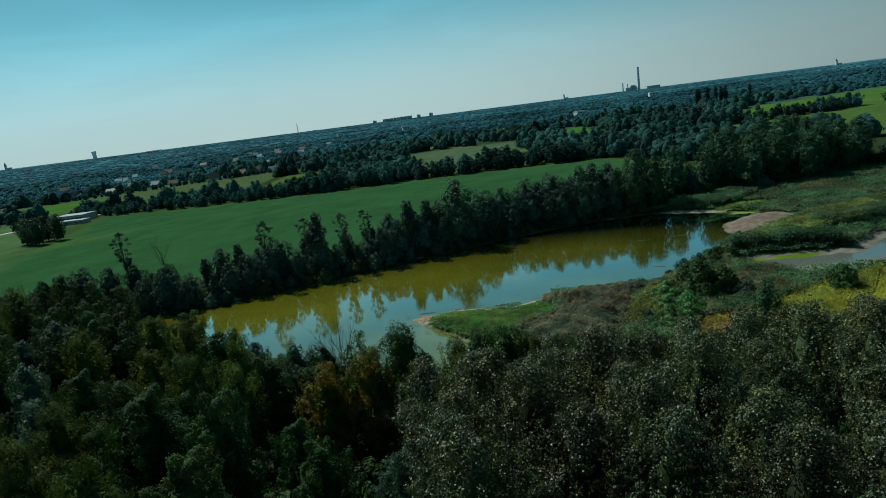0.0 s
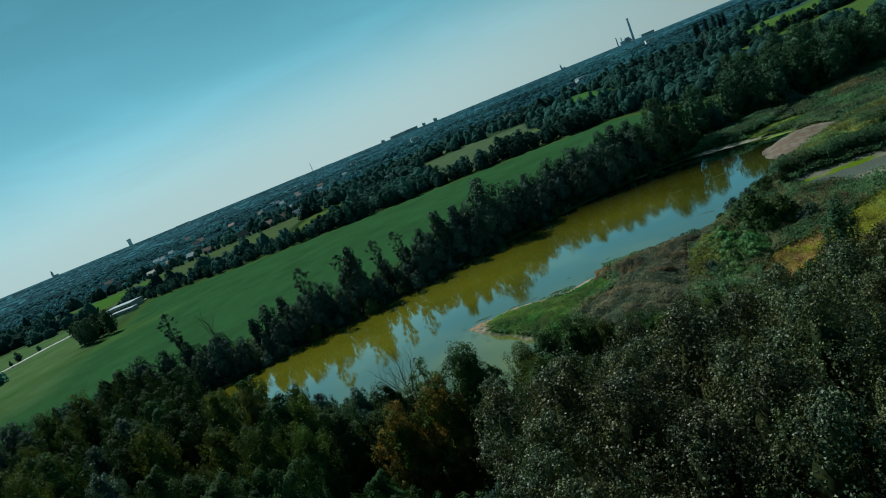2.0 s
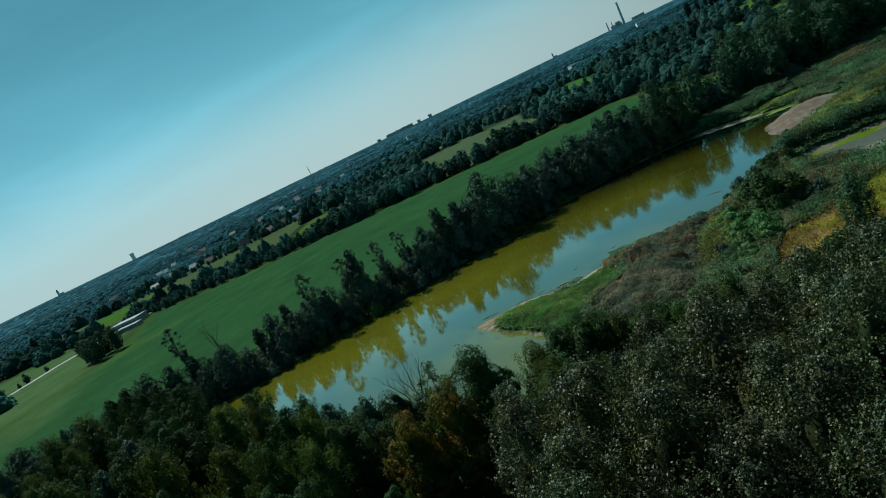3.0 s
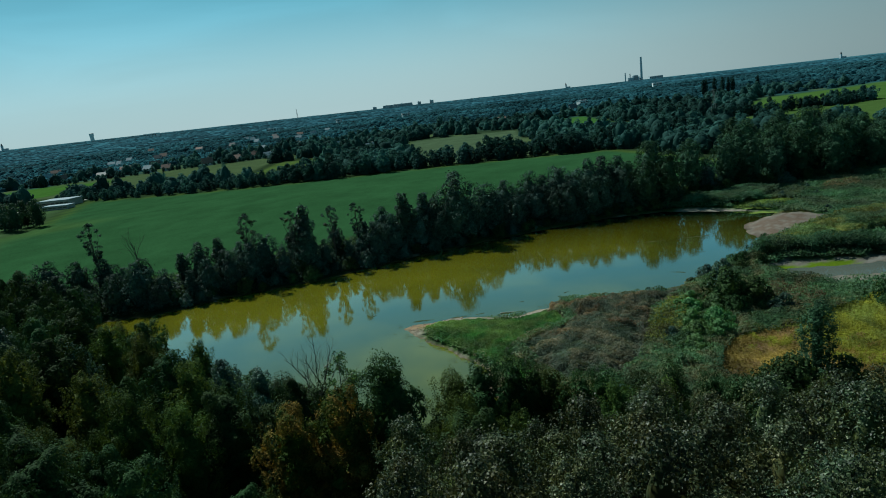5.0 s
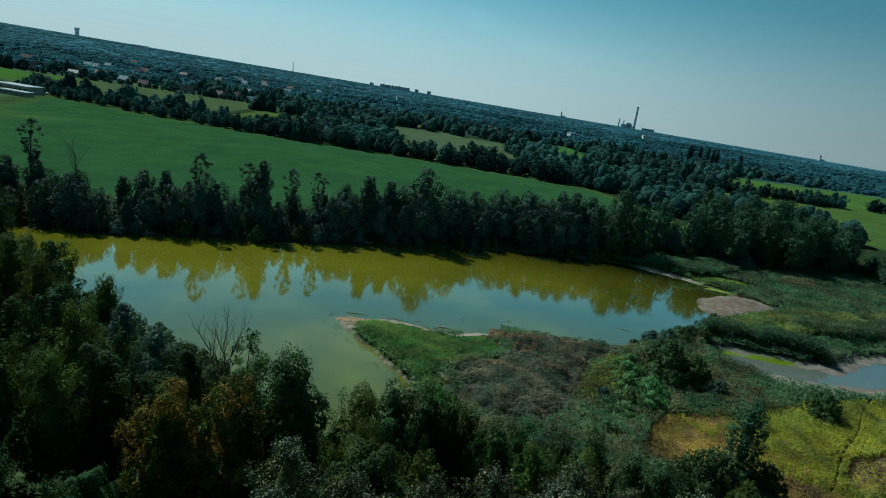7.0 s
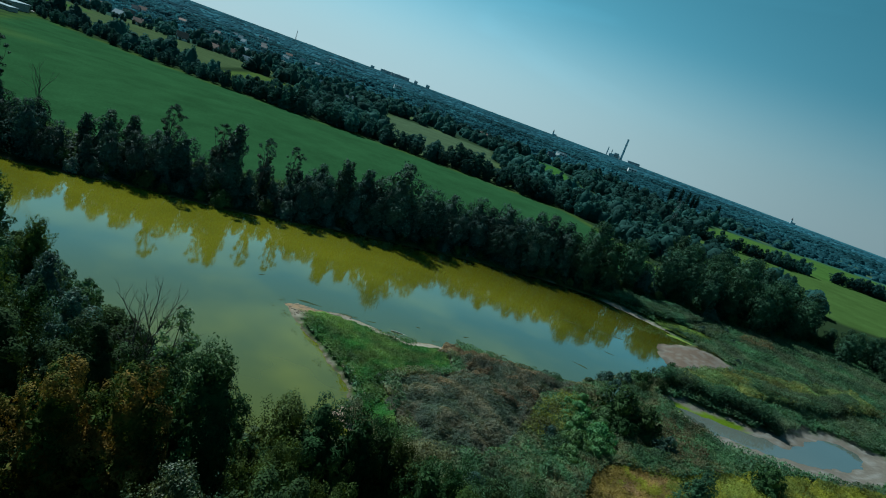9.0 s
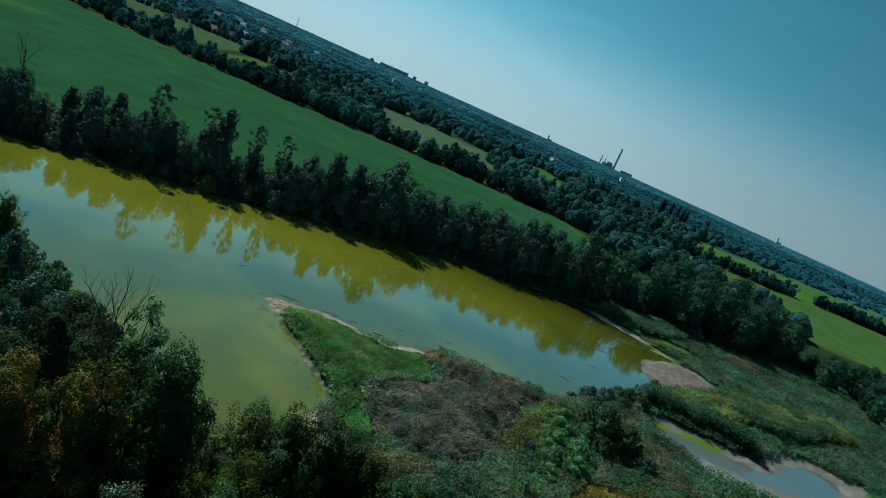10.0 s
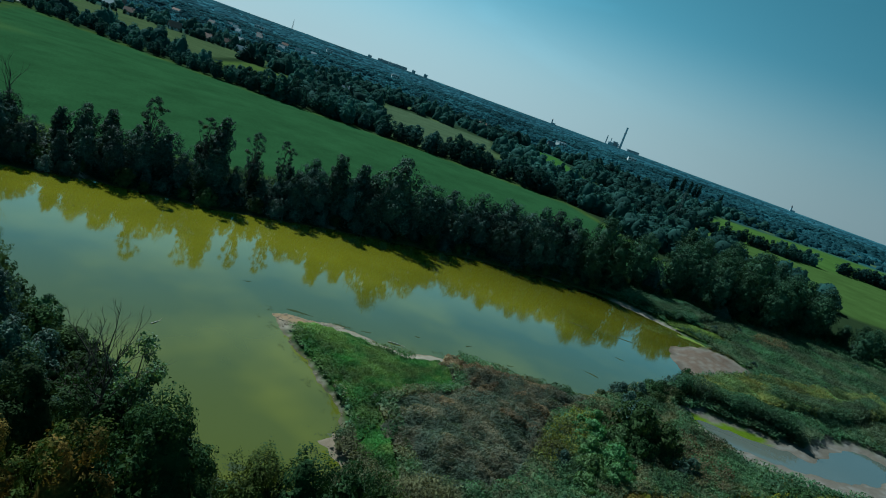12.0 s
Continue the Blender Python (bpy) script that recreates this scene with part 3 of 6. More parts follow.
lay(smooth(-0.9, -2.2, sand + 1.2 * tuft(X, Y, 4.0, 8)), (0.15, 0.112, 0.088))
lay(smooth(0.1, 0.7, tuft(X, Y, 2.3, 12)) * smooth(-0.2, -0.8, sand), (0.19, 0.165, 0.14))
lay(smooth(0.9, 0.35, S) * smooth(0.3, -0.3, sand), (0.10, 0.085, 0.07))
bar = np.hypot((X - 76.3) / 7.2, (Y - 48.8 + 0.82 * (X - 76.3)) / 3.0) + 0.16 * shape_noise(X, Y)
lay(smooth(1.1, 0.9, bar), (0.25, 0.225, 0.185))
lay(smooth(1.0, 0.8, np.hypot((X - 88) / 9, (Y - 47.3 + 0.25 * (X - 88)) / 3.4) + 0.3 * shape_noise(X, Y)), (0.085, 0.14, 0.03))
lay(smooth(3.6, 2.4, S2 + 0.8 * shape_noise(X, Y) + 2.2 * smooth(-3, 2, Y - 0.2 * (X - 75))), (0.165, 0.145, 0.122))
lay(smooth(0.1, 0.6, tuft(X, Y, 3.0, 6)) * smooth(3.2, 2.2, S2), (0.215, 0.20, 0.18))
lay(smooth(-1.3, -2.0, S2), (0.15, 0.13, 0.10))
for ax, ay, aw, ad in ((63.9, 1.2, 2.9, 2.0), (70.6, 0.5, 4.2, 1.7)):
    lay(smooth(1.1, 0.85, np.hypot((X - ax) / aw, (Y - ay + 0.14 * (X - ax)) / ad) + 0.12 * tuft(X, Y, 1.6, 3)), (0.115, 0.175, 0.012))
lay(smooth(1.1, 0.8, np.hypot((X - 8.6) / 3.2, (Y + 25.5) / 2.6)), (0.24, 0.19, 0.14))

ny, nx = X.shape
idx = np.arange(ny * nx).reshape(ny, nx)
quads = np.stack([idx[:-1, :-1], idx[:-1, 1:], idx[1:, 1:], idx[1:, :-1]], -1).reshape(-1, 4)
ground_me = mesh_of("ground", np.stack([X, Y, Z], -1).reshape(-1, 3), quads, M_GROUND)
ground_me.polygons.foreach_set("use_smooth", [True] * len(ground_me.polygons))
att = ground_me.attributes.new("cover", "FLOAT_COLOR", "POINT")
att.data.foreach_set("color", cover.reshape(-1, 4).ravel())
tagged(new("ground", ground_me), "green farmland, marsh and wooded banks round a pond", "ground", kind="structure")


def water_sheet(outline, z, material, label):
    me = mesh_of("water", [(x, y, z) for x, y in outline], [tuple(range(len(outline)))], material)
    return tagged(new("water", me), label, "water", kind="structure")


water_sheet([(-72, -44), (57, -44), (57, 9.4), (95, 15), (95, 66), (-72, 66)], 0.0, M_WATER, "still turbid yellow-green pond water mirroring the sky")
water_sheet([(57.1, -14), (114, -14), (114, 14), (57.1, 9)], 0.0, M_PUDDLE, "shallow grey-blue puddle drying out over gravel")

# ---- plants ----
def leaf_cloud(rng, centres, radii, count, size, squash=0.8, droop=0.0, corners=3, aspect=0.7, out=1.1, shell=0.3):
    """Loose leaves (kites or triangles) in clumps; count leaves in all, spread over the clumps by size."""
    centres, radii = np.asarray(centres, dtype=float), np.asarray(radii, dtype=float)
    share = radii ** 2 / np.sum(radii ** 2)
    pick = rng.choice(len(centres), count, p=share)
    d = rng.normal(size=(count, 3))
    d /= np.linalg.norm(d, axis=1, keepdims=True)
    r = rng.random(count) ** shell
    off = d * (r * radii[pick])[:, None]
    off[:, 2] *= squash
    off[:, 2] -= droop * (off[:, 0] ** 2 + off[:, 1] ** 2) / (radii[pick] + 0.01)
    c = centres[pick] + off
    n = d * out + rng.normal(size=(count, 3)) * 0.45
    n[:, 2] += 0.35
    n /= np.linalg.norm(n, axis=1, keepdims=True)
    u = np.cross(n, rng.normal(size=(count, 3)))
    u[:, 2] -= droop * 1.2
    u /= np.linalg.norm(u, axis=1, keepdims=True)
    v = np.cross(n, u)
    v /= np.linalg.norm(v, axis=1, keepdims=True) + 1e-9
    L = size * (0.6 + 0.8 * rng.random(count))[:, None]
    W = L * aspect
    if corners == 4:
        quad = np.stack([c - u * L * 0.5, c + v * W * 0.5 - u * L * 0.08, c + u * L * 0.5, c - v * W * 0.5 - u * L * 0.08], 1)
    else:
        quad = np.stack([c - u * L * 0.45 - v * W * 0.55, c - u * L * 0.45 + v * W * 0.55, c + u * L * 0.6], 1)
    return quad.reshape(-1, 3), np.arange(count * corners).reshape(-1, corners)


def crown_cloud(rng, count, profile, width, z0, z1, lobes, lobe, leaf, lean=(0.0, 0.0), depth=0.3, droop=0.0, aspect=0.75, ragged=0.5, jitter=0.34, plume=0.2):
    """A billowing crown of loose triangular leaves: radius by profile(f), swollen round random lobes, with creases between them."""
    table = np.array([profile(q) for q in np.linspace(0, 1, 65)])

    def skin(n):
        weight = table + 0.12
        weight[54:] *= 1.7
        f = np.interp(rng.random(n), np.linspace(0, 1, 65), np.cumsum(weight) / np.sum(weight))
        f = np.clip(f + rng.normal(size=n) * 0.01, 0, 1)
        a = rng.random(n) * 2 * math.pi
        r = np.interp(f, np.linspace(0, 1, 65), table) * width * 0.5 * np.where(f > 0.84, np.sqrt(rng.random(n)), 1.0)
        return f, a, r

    fl, al, rl = skin(lobes)
    sw = 0.72 + 0.4 * rng.random(lobes)
    lob = np.stack([rl * sw * np.cos(al), rl * sw * np.sin(al), z0 + (z1 - z0) * fl], -1)
    size = lobe * (0.7 + 0.6 * rng.random(lobes))
    f, a, r = skin(count)
    p = np.stack([r * 0.86 * np.cos(a), r * 0.86 * np.sin(a), z0 + (z1 - z0) * f], -1)
    gap = np.linalg.norm(p[:, None, :] - lob[None, :, :], axis=2) / size[None, :]
    near = np.argmin(gap, axis=1)
    away = p - (lob[near] * np.array([0.6, 0.6, 1.0]) - np.array([0, 0, 0.35 * lobe]))
    away /= np.linalg.norm(away, axis=1, keepdims=True) + 1e-9
    ball = lob[near] + away * (size[near] * (1 - depth * rng.random(count) ** 2 + ragged * np.maximum(0, rng.normal(size=count)) * 0.25))[:, None]
    axis = lob * np.array([1.0, 1.0, 0.0]) / (np.hypot(lob[:, 0], lob[:, 1])[:, None] + 0.3) * 0.55 + np.array([0, 0, 0.85]) + rng.normal(size=(lobes, 3)) * 0.15
    off = ball - lob[near]
    ball = lob[near] + off * 0.78 + axis[near] * (np.sum(off * axis[near], axis=1, keepdims=True) * plume)
    mix = np.clip(1.75 - gap[np.arange(count), near], 0, 1)[:, None]
    c = ball * mix + p * (1 - mix)
    c[:, 2] -= droop * size[near] * (rng.random(count) ** 2)
    c[:, 0] += lean[0] * f
    c[:, 1] += lean[1] * f
    n = away * 1.0 + rng.normal(size=(count, 3)) * jitter
    n[:, 2] += 0.15
    n /= np.linalg.norm(n, axis=1, keepdims=True)
    u = np.cross(n, rng.normal(size=(count, 3)))
    u[:, 2] -= droop
    u /= np.linalg.norm(u, axis=1, keepdims=True) + 1e-9
    v = np.cross(n, u)
    L = leaf * (0.6 + 0.8 * rng.random(count))[:, None]
    W = L * aspect
    tri = np.stack([c - u * L * 0.45 - v * W * 0.5, c - u * L * 0.45 + v * W * 0.5, c + u * L * 0.6], 1).reshape(-1, 3)
    lob[:, 0] += lean[0] * fl
    lob[:, 1] += lean[1] * fl
    return tri, np.arange(count * 3).reshape(-1, 3), lob


def inner_mass(rng, prof, width, z0, z1, lean=(0.0, 0.0), seg=9, rows=6, full=0.6):
    """The closed, uneven heart of a crown, where twigs and leaves let no light through."""
    v = [(lean[0] * 0.05, lean[1] * 0.05, z0)]
    for i in range(rows):
        f = (i + 0.5) / rows
        for k in range(seg):
            a, r = 2 * math.pi * (k + 0.5 * (i % 2)) / seg, prof(f) * width * 0.5 * full * (0.72 + 0.5 * rng.random())
            v.append((r * math.cos(a) + lean[0] * f, r * math.sin(a) + lean[1] * f, z0 + (z1 - z0) * f))
    v.append((lean[0], lean[1], z1))
    t = []
    for k in range(seg):
        j = (k + 1) % seg
        t += [(0, 1 + j, 1 + k), (len(v) - 1, len(v) - 1 - seg + k, len(v) - 1 - seg + j)]
        for i in range(rows - 1):
            a, b, c, d = 1 + i * seg + k, 1 + i * seg + j, 1 + (i + 1) * seg + k, 1 + (i + 1) * seg + j
            t += [(a, b, d), (a, d, c)] if i % 2 else [(a, b, c), (b, d, c)]
    return np.array(v), np.array(t)


def wood_mesh(rng, name, top, tips, trunk_r, lean=(0.0, 0.0), sides=6, twigs=0):
    """A tapered, slightly bent trunk with limbs that reach towards the tips."""
    verts, faces = [], []
    bend = rng.normal(size=2) * 0.02 * top
    path = lambda f: Vector((lean[0] * f + bend[0] * math.sin(3 * f), lean[1] * f + bend[1] * math.sin(2.4 * f), top * f))
    k = 7
    tube(verts, faces, [path(i / k) - Vector((0, 0, 0.4 if i == 0 else 0)) for i in range(k + 1)], [trunk_r * (1.25 if i == 0 else 1 - 0.88 * i / k) for i in range(k + 1)], sides)
    for t in tips:
        t = Vector(t)
        f = min(0.92, max(0.18, (t.z / top) * (0.45 + 0.3 * rng.random())))
        a = path(f)
        mid = a.lerp(t, 0.5) + Vector((0, 0, 0.12 * (t - a).length)) + Vector(rng.normal(size=3)) * 0.06 * (t - a).length
        r0 = trunk_r * (1 - 0.88 * f) * 0.55
        tube(verts, faces, [a, a.lerp(mid, 0.55), mid, t], [r0, r0 * 0.75, r0 * 0.5, r0 * 0.12], 4)
        for _ in range(twigs):
            s = mid.lerp(t, rng.random() * 0.8)
            e = s + (t - a).normalized() * 0.3 * (t - a).length + Vector(rng.normal(size=3)) * 0.22 * (t - a).length
            tube(verts, faces, [s, s.lerp(e, 0.5) + Vector((0, 0, 0.05)), e], [r0 * 0.3, r0 * 0.2, r0 * 0.05], 3)
    return mesh_of(name, [tuple(v) for v in verts], faces, M_BARK)


PROFILES = {
    "round": lambda f: (0.45 + 1.1 * f) if f < 0.42 else 0.92 * math.sqrt(max(0.01, 1 - ((f - 0.42) / 0.6) ** 2)),
    "dome": lambda f: math.sqrt(max(0.02, 1 - f * f)),
    "spire": lambda f: (0.35 + 0.65 * math.sin(math.pi * min(1, 0.25 + f * 0.75))) * (1 - 0.7 * f),
    "column": lambda f: 0.9 * math.sin(math.pi * (0.1 + 0.86 * f)) ** 0.5,
    "fan": lambda f: 0.25 + 0.75 * f if f < 0.75 else 0.81 * math.sqrt(max(0.03, (1 - f) / 0.25)),
}


def tree_kind(name, seed, top, width, foot, profile, lobes, lobe, leaves, leaf, material, label, category="tree", droop=0.0, limbs=10, trunk=None, lean=(0, 0), aspect=0.75, balls=0, core=0.12, ragged=0.5, open_crown=False, core_leaf=2.2, jitter=0.34, plume=0.2, heart=0.6):
    """A tree with trunk and crown, built once; copies are set out from it."""
    rng = np.random.default_rng(seed)
    base = tagged(new(name), label, category)
    prof = PROFILES[profile]
    v, f, lob = crown_cloud(rng, leaves, prof, width, foot * top, top - lobe * 0.8, lobes, lobe, leaf, lean, droop=droop, aspect=aspect, ragged=ragged, jitter=jitter, plume=plume)
    if open_crown:
        v, f = leaf_cloud(rng, lob, lobe * (0.7 + 0.5 * rng.random(lobes)), leaves, leaf, out=0.6, shell=0.5)
    else:
        v2, f2, _ = crown_cloud(rng, int(leaves * core), prof, width * 0.78, foot * top + 0.1 * lobe, top - lobe * 1.6, lobes, lobe * 0.75, leaf * core_leaf, lean, aspect=0.9, ragged=0.0)
        v, f = np.concatenate([v, v2]), np.concatenate([f, f2 + len(v)])
        v2, f2 = inner_mass(rng, prof, width, foot * top + 0.3 * lobe, top - lobe * 2.0, lean, full=heart)
        v, f = np.concatenate([v, v2]), np.concatenate([f, f2 + len(v)])
    order = rng.permutation(lobes)[:limbs]
    part("trunk", wood_mesh(rng, "trunk", top * 0.84, lob[order], trunk or top * 0.014, lean), M_BARK, base)
    part("crown", mesh_of("crown", v, f, material), material, base)
    for i in range(balls):
        q = lob[rng.integers(lobes)]
        v, f = leaf_cloud(rng, [q + rng.normal(size=3) * 0.3], [0.4 + 0.25 * rng.random()], 110, 0.24)
        part("mistletoe", mesh_of("mistletoe", v, f, M_MISTLE), M_MISTLE, base, "dark ball of mistletoe")
    return base


def set_out(kind, x, y, scale=1.0, turn=0.0, first=[], sink=0.05, stretch=1.0, group=""):
    """Stands the kind itself at the first place asked for, and copies of it at the rest."""
    m = pose(x, y, ground_z(x, y) - sink, 0, 0, turn) @ Matrix.Diagonal((scale, scale, scale * stretch, 1))
    if kind.name not in first:
        first.append(kind.name)
        kind.matrix_basis = m
        ob = kind
    else:
        used = kind.scale.copy()
        kind.scale = (1, 1, 1)
        ob = copy_thing(kind, m)
        kind.scale = used
    return tagged(ob, group=group)


def scatter(rng, x0, y0, x1, y1, gap, keep):
    """Places no closer than gap, in the rectangle, where keep(x, y) holds."""
    cell, taken, out = gap / 1.4142, {}, []
    n = int((x1 - x0) * (y1 - y0) / gap ** 2 * 10)
    px, py = x0 + (x1 - x0) * rng.random(n), y0 + (y1 - y0) * rng.random(n)
    good = keep(px, py)
    for x, y in zip(px[good], py[good]):
        i, j = int(x // cell), int(y // cell)
        if any((x - u) ** 2 + (y - v) ** 2 < gap * gap for a in range(i - 2, i + 3) for b in range(j - 2, j + 3) for u, v in taken.get((a, b), ())):
            continue
        taken.setdefault((i, j), []).append((x, y))
        out.append((float(x), float(y)))
    return out


def cells(x, y, s, seed=0.0):
    """Rounded tussocks of size s packed side by side: 1 in the middle of each, down to 0 in the creases."""
    i, j = np.floor(x / s), np.floor(y / s)
    best = np.full(np.shape(x), 9.0)
    for di in (-1, 0, 1):
        for dj in (-1, 0, 1):
            a = np.sin((i + di) * 127.1 + (j + dj) * 311.7 + seed) * 43758.5453
            b = np.sin((i + di) * 269.5 + (j + dj) * 183.3 + seed) * 24634.6345
            best = np.minimum(best, np.hypot(x / s - i - di - a % 1.0, y / s - j - dj - b % 1.0))
    return np.sqrt(np.clip(1 - 1.15 * best * best, 0, 1))


def canopy(x, y, tall, lump, clump):
    """Height of a stand above the ground: tussocks on tussocks."""
    return tall * (1 - lump + lump * (0.85 * cells(x, y, clump, 1.3) + 0.24 * cells(x, y, 0.4 * clump, 4.1)) + 0.22 * lump * tuft(x, y, 6.0, 3))


def blades(name, rng, x0, y0, x1, y1, n, keep, tall, leaf, material, label, category, up=0.6, wind=(0.0, 0.0), lump=0.55, clump=2.4, wide=0.3, taper=None, edge=None):
    """Leafy growth over a patch of ground: blades over the skin of a stand of tussocks, denser stuff below, as one mesh of stuff."""
    x, y = x0 + (x1 - x0) * rng.random(n), y0 + (y1 - y0) * rng.random(n)
    k = keep(x, y)
    x, y = x[k], y[k]
    m = len(x)
    thick = taper(x, y) if taper else np.ones(m)
    h, e = canopy(x, y, tall, lump, clump), 0.12
    nrm = np.stack([(h - canopy(x + e, y, tall, lump, clump)) / e, (h - canopy(x, y + e, tall, lump, clump)) / e, np.ones(m)], -1)
    nrm[:, :2] = np.clip(nrm[:, :2], -2.2, 2.2) * thick[:, None]
    deep = rng.random(m) < 0.22
    h = h * thick * np.where(deep, 0.35 + 0.35 * rng.random(m), 1.04 - 0.5 * rng.random(m) ** 2.5)
    if edge:                                       # a steep side all round, leafy down to the ground
        h = np.where(edge(x, y) < 0.7, h * rng.random(m), h)
    c = np.stack([x, y, height(x, y) + np.maximum(h, 0.05)], -1)
    nrm = nrm / np.linalg.norm(nrm, axis=1, keepdims=True) + rng.normal(size=(m, 3)) * np.where(deep, 0.12, 0.26)[:, None]
    u = rng.normal(size=(m, 3)) * 0.55
    u[:, 0] += wind[0]
    u[:, 1] += wind[1]
    u[:, 2] += up
    u[deep] -= nrm[deep] * np.sum(u[deep] * nrm[deep], axis=1, keepdims=True)
    u /= np.linalg.norm(u, axis=1, keepdims=True) + 1e-9
    v = np.cross(u, nrm)
    v /= np.linalg.norm(v, axis=1, keepdims=True) + 1e-9
    L = (leaf * (0.6 + 0.8 * rng.random(m)) * np.where(deep, 1.9, 1.0))[:, None]
    W = L * np.where(deep, 0.5, wide)[:, None]
    tri = np.stack([c - u * L * 0.5 - v * W, c - u * L * 0.5 + v * W, c + u * L * 0.6], 1).reshape(-1, 3)
    return tagged(new(name, mesh_of(name, tri, np.arange(m * 3).reshape(-1, 3), material)), label, category, kind="stuff")


def dead_tree(name, seed, top, material, label, limbs=5, r=None, spread=0.35, stems=1):
    """A bare standing tree: stems that fork again and again into fine twigs."""
    rng = np.random.default_rng(seed)
    base = tagged(new(name), label, "dead tree")
    verts, faces = [], []

    def limb(a, way, length, radius, level):
        pts, p, d = [a], a, way
        for _ in range(4):
            d = (d + Vector(rng.normal(size=3)) * 0.13 + Vector((0, 0, 0.07))).normalized()
            p = p + d * length / 4
            pts.append(p)
        tube(verts, faces, pts, [radius * (1 - 0.19 * i) for i in range(5)], 6 if level == 0 else 4 if level == 1 else 3)
        if level < 3:
            for i in range(limbs - level):
                f = 1.2 + 2.8 * (i + 0.6 * rng.random()) / (limbs - level)
                k = min(3, int(f))
                s = pts[k].lerp(pts[k + 1], f - k)
                side = Vector(rng.normal(size=3))
                side = (side - d * side.dot(d)).normalized()
                limb(s, (d + side * spread * (1.3 + 0.8 * rng.random())).normalized(), length * (0.62 - 0.09 * (f - 1.2)), radius * 0.42, level + 1)

    for i in range(stems):
        lean = Vector((rng.normal() * 0.16, rng.normal() * 0.16, 1)).normalized()
        limb(Vector((rng.normal() * 0.25 * (stems > 1), rng.normal() * 0.25 * (stems > 1), -0.3)), lean, top * (0.78 + 0.1 * rng.random()), r or top * 0.012, 0)
    part("trunk", mesh_of("trunk", [tuple(v) for v in verts], faces, material), material, base)
    return base


# ---- near woods ----
R = np.random.default_rng(11)
def birch(seed, leaves, leaf):
    return tree_kind("birch_tree", seed, 13.0, 5.4, 0.14, "round", 60, 0.85, leaves, leaf, M_BIRCH, "leafy green birch with drooping twigs in the wood", droop=0.5, aspect=0.6, ragged=0.5, jitter=0.24, plume=0.7)


def broad(seed, leaves, leaf):
    return tree_kind("broadleaf_tree", seed, 13.0, 6.6, 0.14, "round", 48, 1.0, leaves, leaf, M_BROAD, "dense dark green broadleaf tree in the wood", ragged=0.35, jitter=0.24, plume=0.7)


def willow(seed, leaves, leaf):
    return tree_kind("willow_tree", seed, 11.0, 5.6, 0.08, "dome", 55, 0.75, leaves, leaf, M_WILLOW, "grey-green willow with fine loose leaves", droop=0.3, aspect=0.55, ragged=0.5, plume=0.7)


BIRCHES, BROADS, WILLOWS = [birch(100 + i, 17000, 0.14) for i in range(3)], [broad(120 + i, 18000, 0.15) for i in range(3)], [willow(140 + i, 15000, 0.14) for i in range(2)]
BIRCHES_OFF, BROADS_OFF, WILLOWS_OFF = [birch(110 + i, 7000, 0.22) for i in range(2)], [broad(130 + i, 7000, 0.24) for i in range(2)], [willow(150, 6000, 0.22)]
ASPENS = [tree_kind("aspen_tree", 160 + i, 17.0, 5.4, 0.55, "fan", 170, 0.42, 30000, 0.08, M_ASPEN, "tall aspen with glossy dark leaves in a dense stand", aspect=0.95, ragged=1.2, core=0.1, core_leaf=1.4, jitter=0.6, plume=0.7, heart=0.3) for i in range(3)]
ASPENS_OFF = [tree_kind("aspen_tree", 170 + i, 17.0, 5.4, 0.5, "fan", 140, 0.44, 13000, 0.112, M_ASPEN, "tall aspen with glossy dark leaves in a dense stand", aspect=0.95, ragged=1.2, core=0.1, core_leaf=1.4, jitter=0.6, plume=0.7, heart=0.3) for i in range(2)]
RUSTY = tree_kind("rusty_tree", 180, 13.0, 6.2, 0.14, "round", 60, 0.85, 17000, 0.145, M_RUST, "broadleaf tree turning rusty orange-brown among green trees", ragged=0.5, plume=0.7)
WATERSIDE = tree_kind("waterside_tree", 190, 14.5, 7.0, 0.06, "round", 70, 0.9, 20000, 0.15, M_BROAD, "full dark green tree at the edge of the pond", droop=0.5, ragged=0.6)


def any_of(kinds):
    return kinds[int(R.integers(len(kinds)))]


# named trees by the water
named = []
for kind, x, y, top in ((WATERSIDE, -2.2, -47, 15.6), (RUSTY, -5.6, -49.6, 14.4), (RUSTY, -9.4, -50.2, 13.8), (BROADS[0], -15.5, -45.4, 14.2), (BIRCHES[0], -22, -48, 16),
                        (BROADS[1], -25, -55.5, 17.5), (BIRCHES[1], -31, -23, 12.4), (BIRCHES[2], 3.6, -52, 13.3), (BROADS[2], 4, -58, 15.5), (WILLOWS[0], -22.6, -49.6, 10.4), (BROADS[1], 5.6, -46.5, 13.2), (BIRCHES[1], 3.2, -46.4, 12.8)):
    named.append((x, y))
    s = (top - ground_z(x, y)) / (11.0 if kind in WILLOWS else 14.5 if kind is WATERSIDE else 13.0)
    set_out(kind, x, y, s, float(R.random() * 360))


def free(x, y, gap):
    ok = np.ones(len(x), dtype=bool)
    for u, v in named:
        ok &= np.hypot(x - u, y - v) > gap
    return ok


